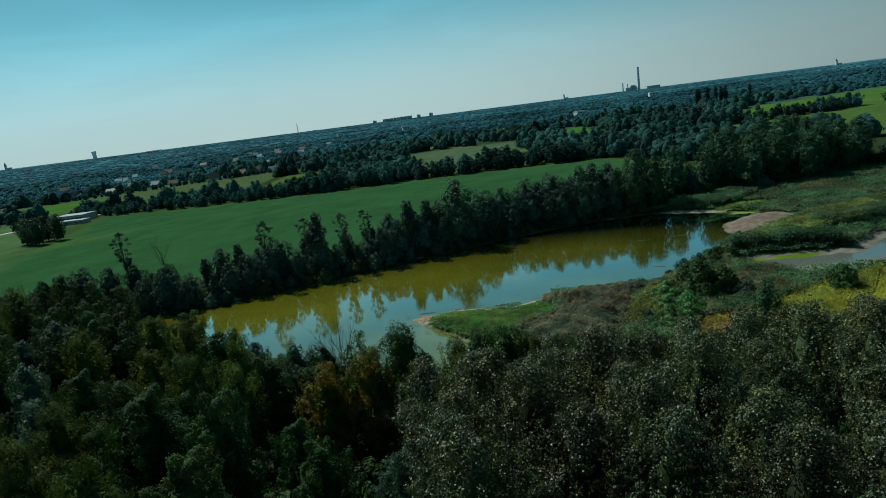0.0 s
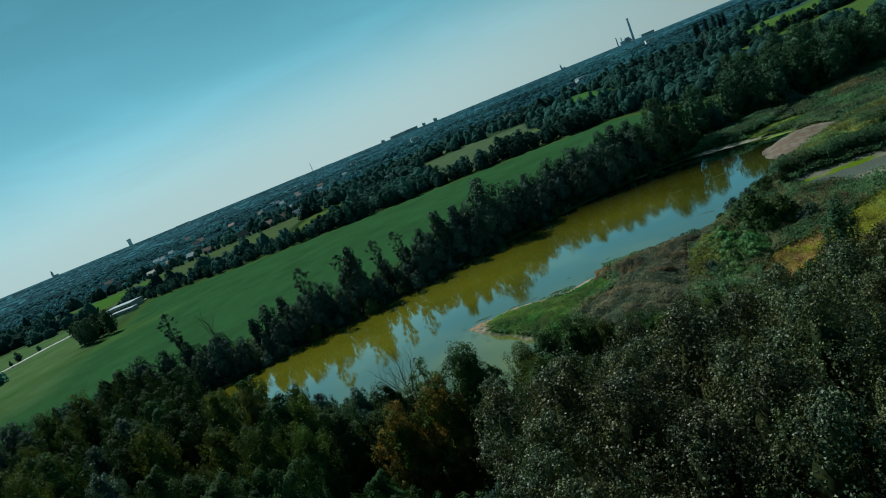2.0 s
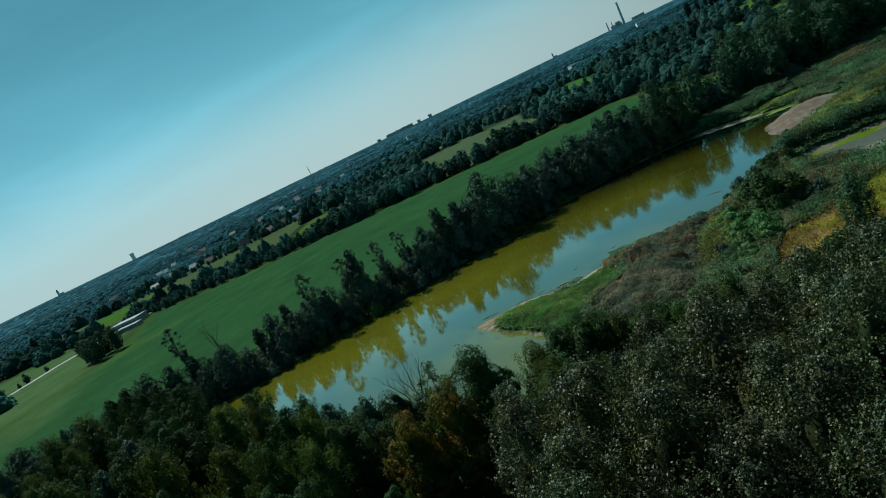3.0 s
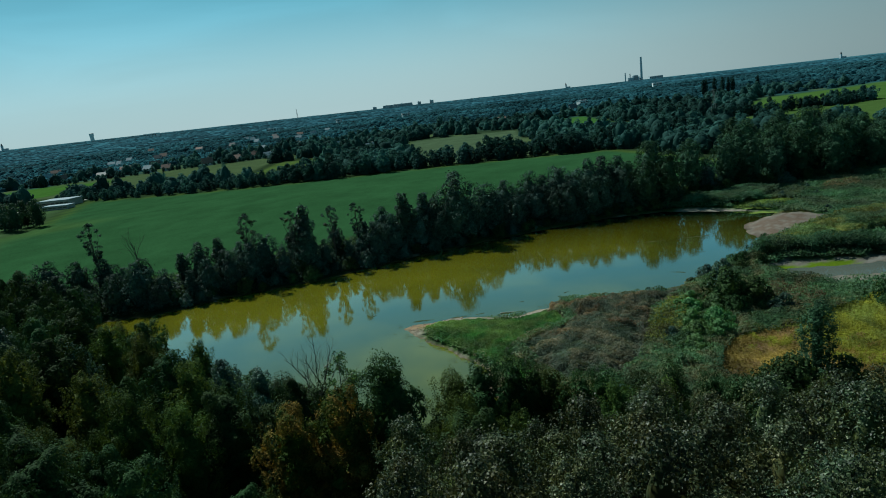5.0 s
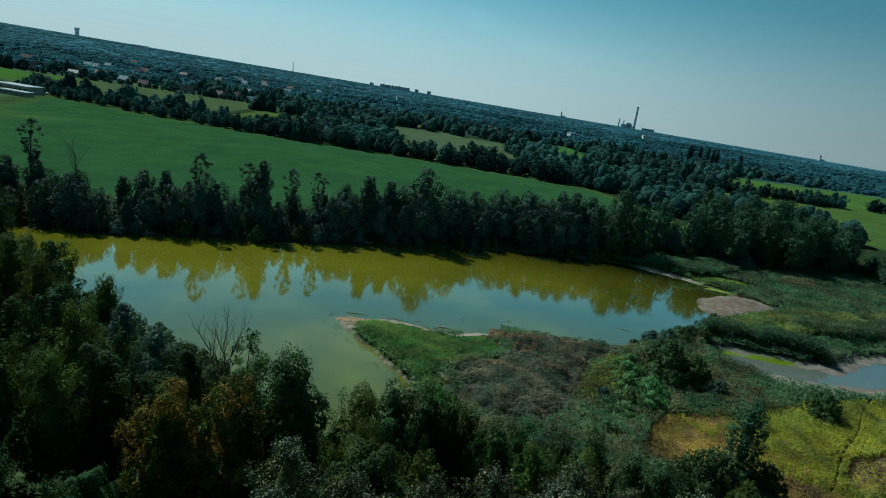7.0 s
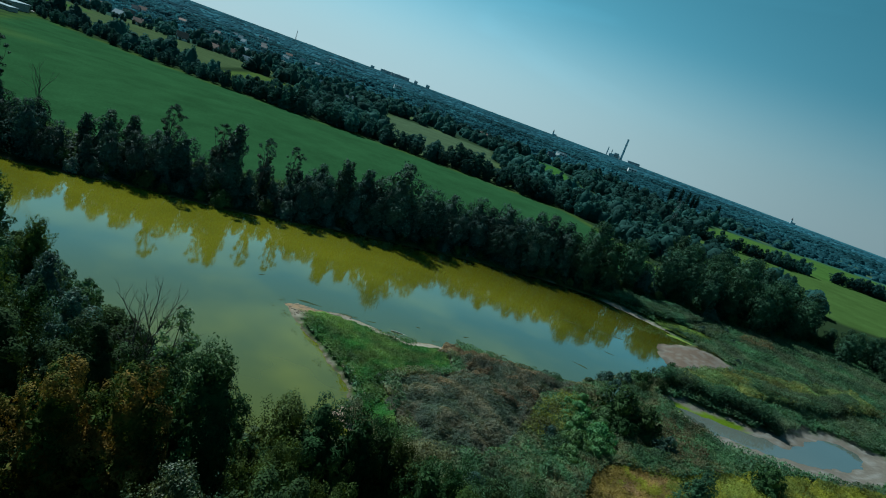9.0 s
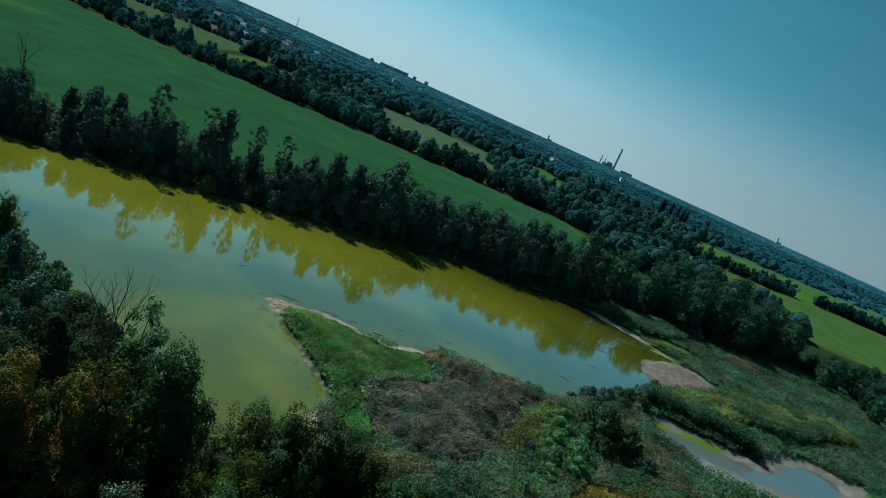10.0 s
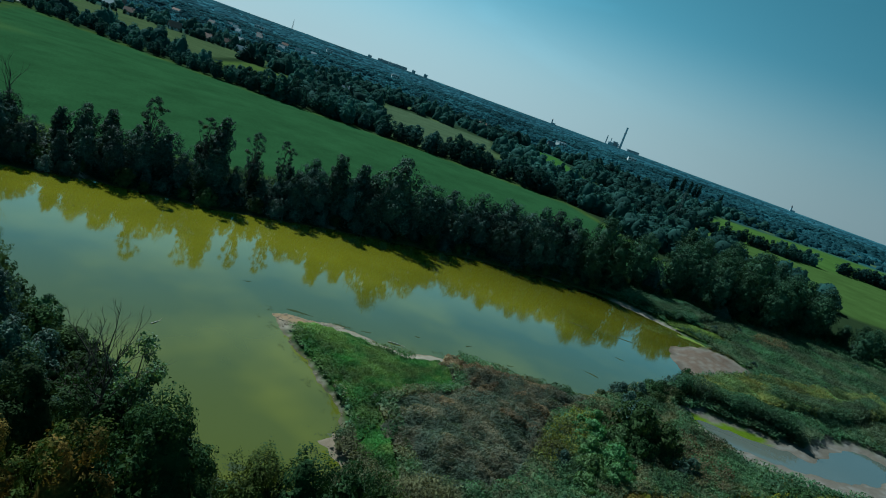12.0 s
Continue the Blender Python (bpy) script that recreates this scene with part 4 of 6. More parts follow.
left_wood = lambda x, y: (shore(x, y) > 3.2) & (x < 3.5) & (y < 24) & free(x, y, 3.4) & ~((np.abs(x + 9.5) < 3.5) & (np.abs(y + 36) < 5)) & (np.abs(x) < 1.15 * (y + 104) - 4) & ~((x > -7) & (y > -42.5)) & (np.hypot((x + 25.5 - 0.4 * (y + 42)) / 4.2, (y + 42) / 7) > 1) & (np.hypot((x + 6) / 7, (y + 54.5) / 3.6) > 1) & ~((x > -20) & (y > -36))
for x, y in scatter(R, -74, -70, 4, 24, 5.5, left_wood):
    back = float(smooth(-40, -62, np.array(y)))
    s = 0.74 + 0.26 * R.random() + 0.06 * back - 0.06 * float(smooth(12, 5, shore(np.array([x]), np.array([y])))[0])
    if abs(x + 6) < 8 and y < -55:
        s *= 0.68
    if y > -33 and x > -22 and float(shore(np.array([x]), np.array([y]))[0]) < 10:
        s *= 0.85
    if x > -32 and y > -30:
        s *= 0.74
    close = y < -40
    pick = R.random()
    kind = any_of(BIRCHES if close else BIRCHES_OFF) if pick < (0.6 if x < -14 and y < -36 else 0.4) else any_of(BROADS if close else BROADS_OFF) if pick < 0.91 else any_of(WILLOWS if close else WILLOWS_OFF)
    set_out(kind, x, y, s, float(R.random() * 360), stretch=0.9 + 0.25 * R.random())
aspen_wood = lambda x, y: (y < -60 - 0.3 * np.maximum(0, x - 14)) & (np.abs(x) < 0.95 * (y + 106) + 8) & (x > -1 - 0.05 * (y + 60)) & free(x, y, 2.6)
for x, y in scatter(R, -2, -96, 48, -58, 3.0, aspen_wood):
    crest = min(24.0, 16.6 + 0.38 * (-60 - y))
    set_out(any_of(ASPENS if y < -74 else ASPENS_OFF), x, y, (crest - ground_z(x, y)) / 17.0 * (0.9 + 0.14 * R.random()), float(R.random() * 360))
SAPLINGS = [tree_kind("sapling_tree", 205 + i, 11.0, 4.0, 0.05, "column", 48, 0.62, 9000, 0.155, (M_BROAD, M_BIRCH)[i], ("slim dark young tree at the wood's edge", "slim young birch with hanging leaves at the wood's edge")[i], droop=0.7, aspect=0.55, ragged=0.9, jitter=0.3, plume=0.7) for i in range(2)]
for i, (x, y, top) in enumerate(((8.3, -46, 13.3), (10.1, -45, 12.2), (11.8, -46, 11.7), (13.4, -48, 12.2), (15.8, -46, 11.0), (17.4, -44.6, 8.6), (19.4, -46, 10.3), (22.4, -45, 10.2), (19.8, -49, 10.9), (24.5, -48, 10.2), (26.5, -49, 10.2), (15.7, -51, 12.4), (29, -47, 8.2), (21, -42, 6.6), (13, -42.5, 7.8), (27, -43.5, 6.0))):
    named.append((x, y))
    set_out(SAPLINGS[1 if i % 3 == 2 else 0], x, y, (top - ground_z(x, y)) / 11.0, float(R.random() * 360))
low_edge = lambda x, y: (shore(x, y) > 3.0) & (y > -58) & (y < -44) & free(x, y, 2.2) & (outside(GOLD_MEADOW, x, y) > 1.5)
for x, y in scatter(R, 6, -58, 58, -38, 4.6, low_edge):
    s = 0.42 + 0.25 * R.random() - 0.12 * float(smooth(14, 34, np.array(x)))
    set_out(any_of(BIRCHES_OFF) if R.random() < 0.6 else any_of(BROADS_OFF), x, y, s, float(R.random() * 360), stretch=1.2)

# bare grey tree and a light green one in the gap towards the water
GREYTREE = dead_tree("dead_tree", 7, 10.6, M_BARK, "bare dark dead tree standing among green scrub", 5, 0.14, 0.4, 3)
set_out(GREYTREE, -9.9, -33.2, 1.05)
LACY = tree_kind("locust_tree", 200, 10.0, 4.6, 0.45, "fan", 18, 0.75, 1700, 0.24, M_LOCUST, "thin light green locust tree with an open crown", limbs=14, open_crown=True)
set_out(LACY, -7.6, -31.8, 1.1)

# ---- shrubs ----
SHRUBS = [tree_kind("shrub", 220 + i, 3.4, 3.8, 0.0, "dome", 26, 0.55, 1700, 0.19, (M_BROAD, M_WILLOW, M_HERB)[i], ("dense dark green shrub on the bank", "grey-green willow shrub on the bank", "bright green leafy shrub on the bank")[i], "shrub", limbs=6, trunk=0.06, ragged=0.6) for i in range(3)]
HOPS = tree_kind("climber_mound", 230, 3.4, 5.0, 0.0, "dome", 34, 0.6, 4200, 0.22, M_HOP, "mound of light green climbing hops over scrub", "shrub", droop=0.5, limbs=6, trunk=0.05, ragged=0.8)
CONIFER = tree_kind("meadow_tree", 240, 11.0, 3.9, 0.05, "column", 60, 0.6, 7500, 0.165, M_OAK, "slim dark tree standing alone in the yellow meadow", ragged=1.3, plume=0.6, heart=0.35)
set_out(CONIFER, 41.3, -37.2, 0.92)
set_out(SHRUBS[0], 43.6, -38.6, 1.2)
set_out(SHRUBS[0], 37.4, -39.4, 1.6)
set_out(SHRUBS[0], 35.2, -41.2, 1.7)
set_out(SHRUBS[0], 64.0, -20.2, 1.2, 0, stretch=1.0)
set_out(SHRUBS[0], 45.2, -12.8, 1.8)
set_out(SHRUBS[0], 48.6, -14, 1.45)
set_out(SHRUBS[1], 47.4, -9.0, 1.3)
set_out(SHRUBS[0], 44.5, -16.5, 1.0)
set_out(SHRUBS[1], 50.5, -17.5, 0.9)
for x, y, s in ((40.8, -10.5, 0.85), (42.6, -14.5, 1.05), (39, -14.2, 1.0), (40.6, -18.5, 1.0), (37.4, -18, 0.95), (36.2, -21.8, 0.9), (39.2, -22, 0.9), (34.6, -25, 0.8)):
    set_out(HOPS, x, y, s, float(R.random() * 360), stretch=0.85)
bank_scrub = lambda x, y: (shore(x, y) > 0.8) & (shore(x, y) < 5.5) & (y < 22) & ((x < -4) | (y < -33))
for x, y in scatter(R, -66, -44, 4, 22, 3.0, bank_scrub):
    set_out(any_of(SHRUBS), x, y, 0.75 + 0.6 * R.random(), float(R.random() * 360))
for x, y in scatter(R, -17, -40, 3, -18, 2.1, lambda x, y: (shore(x, y) > 0.9) & (shore(x, y) < 3.6)):
    set_out(SHRUBS[0] if R.random() < 0.6 else any_of(SHRUBS), x, y, 1.0 + 0.45 * R.random(), float(R.random() * 360))
hedge = lambda x, y: (shore(x, y) > 0.8) & (shore(x, y) < 5.5) & (shore_east(x, y) > 2.0) & (x > 43)
for x, y in scatter(R, 43, -3, 70, 18, 2.7, hedge):
    set_out(SHRUBS[0] if R.random() < 0.6 else SHRUBS[1], x, y, 0.55 + 0.35 * R.random(), float(R.random() * 360))
for x, y in scatter(R, 92, 22, 150, 62, 7.0, lambda x, y: (y < np.interp(x, NORTH_X, NORTH_Y) - 4) & (ripple(x, y, 19, 1.3) > 0.0)):
    set_out(SHRUBS[2] if R.random() < 0.5 else SHRUBS[1], x, y, 0.3 + 0.25 * R.random(), float(R.random() * 360))
for x, y in scatter(R, 14, -42, 64, -4, 5.5, lambda x, y: (outside(REED_BED, x, y) > 1) & (outside(GOLD_MEADOW, x, y) > 2) & (outside(LAWN, x, y) > 2) & (shore_east(x, y) > 4) & (shore(x, y) > 2)):
    set_out(any_of(SHRUBS), x, y, 0.35 + 0.4 * R.random(), float(R.random() * 360))

# ---- reeds, grass and herbs ----
def in_reeds(x, y):
    return (outside(REED_BED, x, y) + 2.2 * shape_noise(x, y) < 0) & (shore(x, y) > 0.2)


def reed_edge(x, y):
    return 0.3 + 0.7 * smooth(-0.5, 5, -outside(REED_BED, x, y) - 2.2 * shape_noise(x, y) + 1.2 * smooth(-6, -1, y))


def brown_edge(x, y):
    return y > -5.0 + 0.05 * (x - 24) + 3.2 * tuft(x, y, 7, 5) + 1.2 * tuft(x, y, 1.8, 6)


def bare_sand(x, y):
    return (outside(SANDBANK, x, y) + 0.9 * shape_noise(x, y) + 0.5 * tuft(x, y, 1.7, 4) < 0.1) | (np.hypot((x - 76.3) / 7.2, (y - 48.8 + 0.82 * (x - 76.3)) / 3.0) < 1.08)


def clear_marsh(x, y):
    return (shore(x, y) > 1.2) & (shore_east(x, y) > np.where(y > 0.16 * (x - 70) - 1, 0.9, 3.6)) & ~bare_sand(x, y) & (outside(GOLD_MEADOW, x, y) > 0) & (y < np.interp(x, NORTH_X, NORTH_Y) + np.where(x < 108, 11, 3)) & (x < 1.3 * (y + 90) + 12)


def low_green(x, y):
    return np.hypot((x - 88) / 9, (y - 47.3 + 0.25 * (x - 88)) / 3.4) + 0.3 * shape_noise(x, y) < 0.95


def dry_part(x, y):
    return x + 0.55 * (y + 28) + 3.0 * tuft(x, y, 6, 5) + 4.0 * tuft(x, y, 1.9, 2) + 2.0 * tuft(x, y, 0.7, 9) < 46.5


def beaten_track(x, y):
    """The trodden line through the meadow and the bare brown patch beside it."""
    return (np.abs(y + 27.7 - 0.95 * (x - 61.8) + 0.3 * np.sin(x / 2)) < 0.2) | (np.hypot((x - 61.5) / 6, (y + 33.5 - 0.5 * (x - 60)) / 3.0) + 0.25 * shape_noise(x, y) < 1)


blades("brown_reeds", R, 15, -17, 49, 1, 200000, lambda x, y: in_reeds(x, y) & (brown_edge(x, y) | (tuft(x, y, 4, 7) > 0.8)), 2.1, 0.19, M_REED, "tall red-brown reeds with feathery heads on the spit", "reeds", 0.75, (0.5, -0.3), wide=0.22, clump=2.0, lump=0.5, taper=reed_edge)
blades("grey_reeds", R, 11, -33, 49, 1, 300000, lambda x, y: in_reeds(x, y) & ~(brown_edge(x, y) & (tuft(x, y, 2.5, 9) > -0.3)), 2.0, 0.19, M_REEDGREY, "tall grey-green reeds bent by the wind", "reeds", 0.75, (0.5, -0.3), wide=0.22, clump=2.0, lump=0.5, taper=reed_edge)
blades("green_reeds", R, 8, -44, 62, 12, 330000, lambda x, y: (shore(x, y) > 0.5) & (shore_east(x, y) > 1.5) & (outside(REED_BED, x, y) > -1.5) & (outside(LAWN, x, y) > 0) & (outside(GOLD_MEADOW, x, y) > -1) & ((x < 56) | (y > 3) | (shore_east(x, y) > 3.4)) & ((x > 24) | (y < -6)), 1.5, 0.21, M_REEDGREEN, "dull green reeds and nettles on the low bank", "reeds", 0.4, lump=0.75, clump=3.0)
blades("lawn_grass", R, 1, -31, 25, 0, 230000, lambda x, y: (outside(LAWN, x, y) + 0.6 * shape_noise(x, y) < 0) & (shore(x, y) > np.where((y > -4) & (x < 23), 2.4, 3.0)) & (np.hypot((x - 1.2) / 3.6, (y + 0.3) / 1.8) > 1.0), 0.7, 0.13, M_GRASS, "lush bright green grass on the spit", "grass", 0.7, (0.2, -0.1), lump=0.45, clump=2.6, taper=lambda x, y: 0.35 + 0.65 * smooth(2.0, 6.0, shore(x, y)))
blades("shore_grass", R, 0, -32, 18, -2, 60000, lambda x, y: (outside(LAWN, x, y) + 0.5 * shape_noise(x, y) < 0.3) & (shore(x, y) > 0.6) & (shore(x, y) < 3.4 + 0.8 * tuft(x, y, 3, 4)) & (y < -3.5), 0.95, 0.15, M_GRASS, "tall dark green grass along the shore of the spit", "grass", 0.8, (0.2, -0.1), lump=0.5, clump=1.8, wide=0.24)
blades("goldenrod", R, 40, -48, 112, -8, 320000, lambda x, y: (outside(GOLD_MEADOW, x, y) + 1.5 * shape_noise(x, y) < 0) & (x < 1.35 * (y + 90) + 12) & ~dry_part(x, y) & ~beaten_track(x, y), 0.85, 0.165, M_GOLD, "yellow flowering goldenrod covering the meadow", "wildflowers", 0.3, lump=0.32, clump=2.6)
blades("dry_goldenrod", R, 31, -44, 60, -16, 90000, lambda x, y: (outside(GOLD_MEADOW, x, y) + 1.5 * shape_noise(x, y) < 0) & dry_part(x, y), 0.8, 0.165, M_GOLDRY, "orange-brown withering goldenrod at the edge of the meadow", "wildflowers", 0.3, lump=0.4, clump=2.6)
blades("trodden_grass", R, 50, -44, 70, -22, 16000, lambda x, y: (outside(GOLD_MEADOW, x, y) < -1) & beaten_track(x, y), 0.25, 0.16, M_REED, "trodden brown dry grass in the meadow", "grass", 0.3, lump=0.5, clump=1.2)
blades("marsh_herbs", R, 58, -16, 165, 78, 400000, lambda x, y: clear_marsh(x, y) & (outside(OLIVE_REEDS, x, y) > 0) & ~low_green(x, y) & (outside(SHORE_REEDS, x, y) > 0), 1.15, 0.27, M_HERB, "rank green marsh herbs and sedge", "herbs", 0.3, lump=0.75, clump=4.2)
blades("low_sedge", R, 78, 40, 99, 54, 12000, lambda x, y: clear_marsh(x, y) & low_green(x, y), 0.4, 0.22, M_SEDGE, "low yellow-green sedge on wet mud", "sedge", 0.4, lump=0.6, clump=1.6)
blades("olive_reeds", R, 64, 8, 124, 33, 120000, lambda x, y: clear_marsh(x, y) & (outside(OLIVE_REEDS, x, y) + 1.2 * shape_noise(x, y) < 0), 2.3, 0.27, M_OLIVE, "tall olive-green reeds turning yellow at the tops", "reeds", 0.8, (0.25, -0.1), lump=0.65, clump=3.2, wide=0.24)
band = lambda x, y: np.minimum(2.1 - np.abs(y - np.interp(x, (41, 50, 60, 65, 71, 77, 81), (-2.6, 3.6, 9.0, 8.6, 6.2, 5.2, 2.6)) - 0.8 * shape_noise(x, y)), np.minimum(x - 56, 82 - x + 0.8 * shape_noise(y, x)))
blades("tall_reeds", R, 55, 0, 83, 13, 70000, lambda x, y: (band(x, y) > 0) & (shore_east(x, y) > 0.6) & (shore(x, y) > 2), 3.0, 0.24, M_HERB, "tall green reeds in a dense bank behind the puddle", "reeds", 0.8, (0.3, -0.2), lump=0.3, clump=3.0, wide=0.22, edge=band)
band_east = lambda x, y: np.minimum(2.4 - np.abs(y - np.interp(x, (84, 93, 100, 109, 116), (14.6, 13.6, 14.8, 20, 24)) - 0.8 * shape_noise(x, y)), np.minimum(x - 83.5, 115 - x + 0.8 * shape_noise(y, x)))
blades("tall_reeds", R, 83, 9, 117, 28, 90000, lambda x, y: (band_east(x, y) > 0) & (shore_east(x, y) > 0.6), 3.2, 0.24, M_HERB, "tall green reeds in a dense bank across the marsh", "reeds", 0.8, (0.3, -0.2), lump=0.3, clump=3.0, wide=0.22, edge=band_east)
blades("bank_herbs", R, -66, -46, 12, 26, 70000, lambda x, y: (shore(x, y) > 0.4) & (shore(x, y) < 9) & ((x < -2) | (y < -32)), 1.1, 0.3, M_HERB, "green herbs on the wooded bank", "herbs", 0.3, lump=0.7)
blades("far_bank_herbs", R, -80, 28, 80, 74, 70000, lambda x, y: (shore(x, y) > 0.5) & (y > np.interp(x, NORTH_X, NORTH_Y) - 3) & (y < np.interp(x, NORTH_X, NORTH_Y) + 13) & (x < 70) & ~bare_sand(x, y), 1.1, 0.36, M_DARK, "dark green herbs below the bank trees", "herbs", 0.3, lump=0.7)
blades("shore_reeds", R, 70, 46, 100, 66, 60000, lambda x, y: (shore(x, y) > 1.2) & ~bare_sand(x, y) & (outside(SHORE_REEDS, x, y) + 1.0 * shape_noise(x, y) < 0), 2.3, 0.26, M_HERB, "green reeds on the low shore below the trees", "reeds", 0.7, (0.4, -0.2), lump=0.55, clump=3.0, wide=0.22)
blades("dry_sedge", R, 100, 42, 124, 62, 14000, lambda x, y: np.hypot((x - 112 - 0.6 * (y - 53)) / 5.5, (y - 53) / 3.6) + 0.3 * shape_noise(x, y) < 1, 1.5, 0.26, M_REED, "patch of red-brown dry sedge in the marsh", "sedge", 0.5, lump=0.6, clump=2.4)
blades("red_dock", R, 47, -22, 60, -7, 9000, lambda x, y: (np.hypot((x - 53.4) / 4.4, (y + 14.5) / 5.5) + 0.45 * shape_noise(x, y) < 0.9) & (tuft(x, y, 2.2, 4) > -0.2), 1.9, 0.24, M_REED, "withered rust-brown dock among green herbs", "herbs", 0.6, lump=0.5, clump=2.0)
blades("yellow_sedge", R, 26, -26, 46, -5, 16000, lambda x, y: (np.hypot((x - 35.2 - 0.6 * (y + 16)) / 2.6, (y + 16) / 7) + 0.4 * shape_noise(x, y) < 0.95), 2.0, 0.24, M_SEDGE, "yellow-green sedge beside the scrub", "sedge", 0.6, lump=0.6, clump=1.8)


def rubble(name, rng, spots, size, material, label):
    """Small uneven stones and lumps lying half sunk, as one mesh of stuff."""
    verts, faces = [], []
    ring = 5
    for x, y in spots:
        r = size * (0.4 + 1.1 * rng.random() ** 2)
        z = ground_z(x, y)
        k = len(verts)
        for level, f in ((-0.2, 1.0), (0.25, 0.85), (0.5, 0.4)):
            for i in range(ring):
                a = 2 * math.pi * (i + 0.4 * rng.random()) / ring
                q = r * f * (0.7 + 0.6 * rng.random())
                verts.append((x + q * math.cos(a), y + 0.8 * q * math.sin(a), z + r * level))
        for l in range(2):
            for i in range(ring):
                j = (i + 1) % ring
                faces.append((k + l * ring + i, k + l * ring + j, k + (l + 1) * ring + j, k + (l + 1) * ring + i))
        for i in range(1, ring - 1):
            faces.append((k + 2 * ring, k + 2 * ring + i, k + 2 * ring + i + 1, k + 2 * ring + i + 1))
    verts, faces = np.array(verts), np.array(faces)
    tris = np.concatenate([faces[:, [0, 1, 2]], faces[:, [0, 2, 3]][faces[:, 2] != faces[:, 3]]])
    return tagged(new(name, mesh_of(name, verts, tris, material)), label, "stones", kind="stuff")


stony = lambda x, y: (shore(x, y) > 0.1) & (shore(x, y) < 1.7)
places = scatter(R, -2, -3.5, 9, 3, 0.24, lambda x, y: stony(x, y) & (x < 8 + y) & (ripple(x, y, 1.9, 0.4) > -0.1)) + scatter(R, 9, -4, 28, 3, 0.5, lambda x, y: stony(x, y) & (shore(x, y) < 1.2) & (ripple(x, y, 3.1, 0.4) > 0.1)) + scatter(R, 2, -32, 13, -4, 0.5, lambda x, y: stony(x, y) & (ripple(x, y, 2.6, 0.9) > 0.25))
rubble("shore_rubble", R, places, 0.15, M_MUDSTONE, "brown stones and clods along the muddy shore")


def floating_weed(rng, n):
    """Ragged dark strands lying on the shallows beside the spit, as one mesh of stuff."""
    x, y = np.concatenate([-6 + 17 * rng.random(n), -4 + 40 * rng.random(n // 2)]), np.concatenate([-36 + 34 * rng.random(n), -3 + 9 * rng.random(n // 2)])
    s = shore(x, y)
    k = (s < -0.05) & (s > -2.2) & (ripple(x, y, 4.3, 0.8) + 0.5 * ripple(x, y, 1.6, 2.0) > 0.25 - 0.5 * s * 0.4)
    k |= (s < -0.1) & (np.hypot((x - 2.2) / 3.2, (y + 31) / 1.6) < 1) & (tuft(x, y, 1.5, 3) > 0.1)
    x, y = x[k], y[k]
    m = len(x)
    a, L = rng.normal(size=m) * 0.6 - 0.9, 0.03 + 0.09 * rng.random(m) ** 2
    dx, dy = np.cos(a) * L, np.sin(a) * L
    z = np.full(m, 0.008) + 0.006 * rng.random(m)
    tri = np.stack([np.stack([x - dx, y - dy, z], -1), np.stack([x + 0.35 * dy, y - 0.35 * dx, z + 0.004], -1), np.stack([x + dx, y + dy, z], -1), np.stack([x - 0.35 * dy, y + 0.35 * dx, z + 0.004], -1)], 1).reshape(-1, 3)
    return tagged(new("floating_weed", mesh_of("floating_weed", tri, np.arange(m * 4).reshape(-1, 4), M_WEED)), "dark ragged strands of weed in the shallows", "water weed", kind="stuff")


floating_weed(R, 26000)

for x, y in scatter(R, -6, -94, 48, -58, 3.6, lambda x, y: (np.abs(x) < 0.95 * (y + 106) + 8)):
    set_out(SHRUBS[0], x, y, 0.9 + 0.5 * R.random(), float(R.random() * 360))
for x, y in scatter(R, -44, -128, 44, -72, 6.8, lambda x, y: (y < -96) | ((x < -6) & (y < -72))):
    set_out(any_of(BIRCHES_OFF) if R.random() < 0.5 else any_of(BROADS_OFF), x, y, 0.6 + 0.25 * R.random(), float(R.random() * 360))
blades("wood_herbs", R, -60, -128, 60, -42, 90000, lambda x, y: (shore(x, y) > 2) & (outside(GOLD_MEADOW, x, y) > 1), 0.9, 0.36, M_BROAD, "dark green undergrowth on the floor of the wood", "undergrowth", 0.2, lump=0.7)

# ---- trees on the far bank ----
BANK = [tree_kind("bank_tree", 300 + i, 11.0, (7.8, 3.8, 8.8)[i], 0.04, ("round", "column", "dome")[i], 30, (1.3, 0.8, 1.3)[i], 4200, 0.25, M_DARK, ("dark round tree on the pond bank", "slim dark poplar on the pond bank", "broad dark tree on the pond bank")[i], ragged=1.0) for i in range(3)]
FORKED = [tree_kind("forked_tree", 320 + i, 14.5, 5.2, 0.4, "fan", 70, 0.5, 5200, 0.17, M_DARK, "thin forked tree hung with mistletoe balls", limbs=34, trunk=0.24, lean=(0.8 - i, 0), balls=5, open_crown=True) for i in range(2)]
BIGBANK = [tree_kind("old_tree", 340 + i, 15.0, 9.0, 0.05, "round", 60, 1.15, 7000, 0.27, M_OAK, "large full-crowned old tree at the edge of the marsh", ragged=0.8) for i in range(2)]
SNAG = dead_tree("bare_tree", 17, 12.0, M_BARK, "bare thin dead tree among the bank trees", 4, 0.12, 0.3, 2)

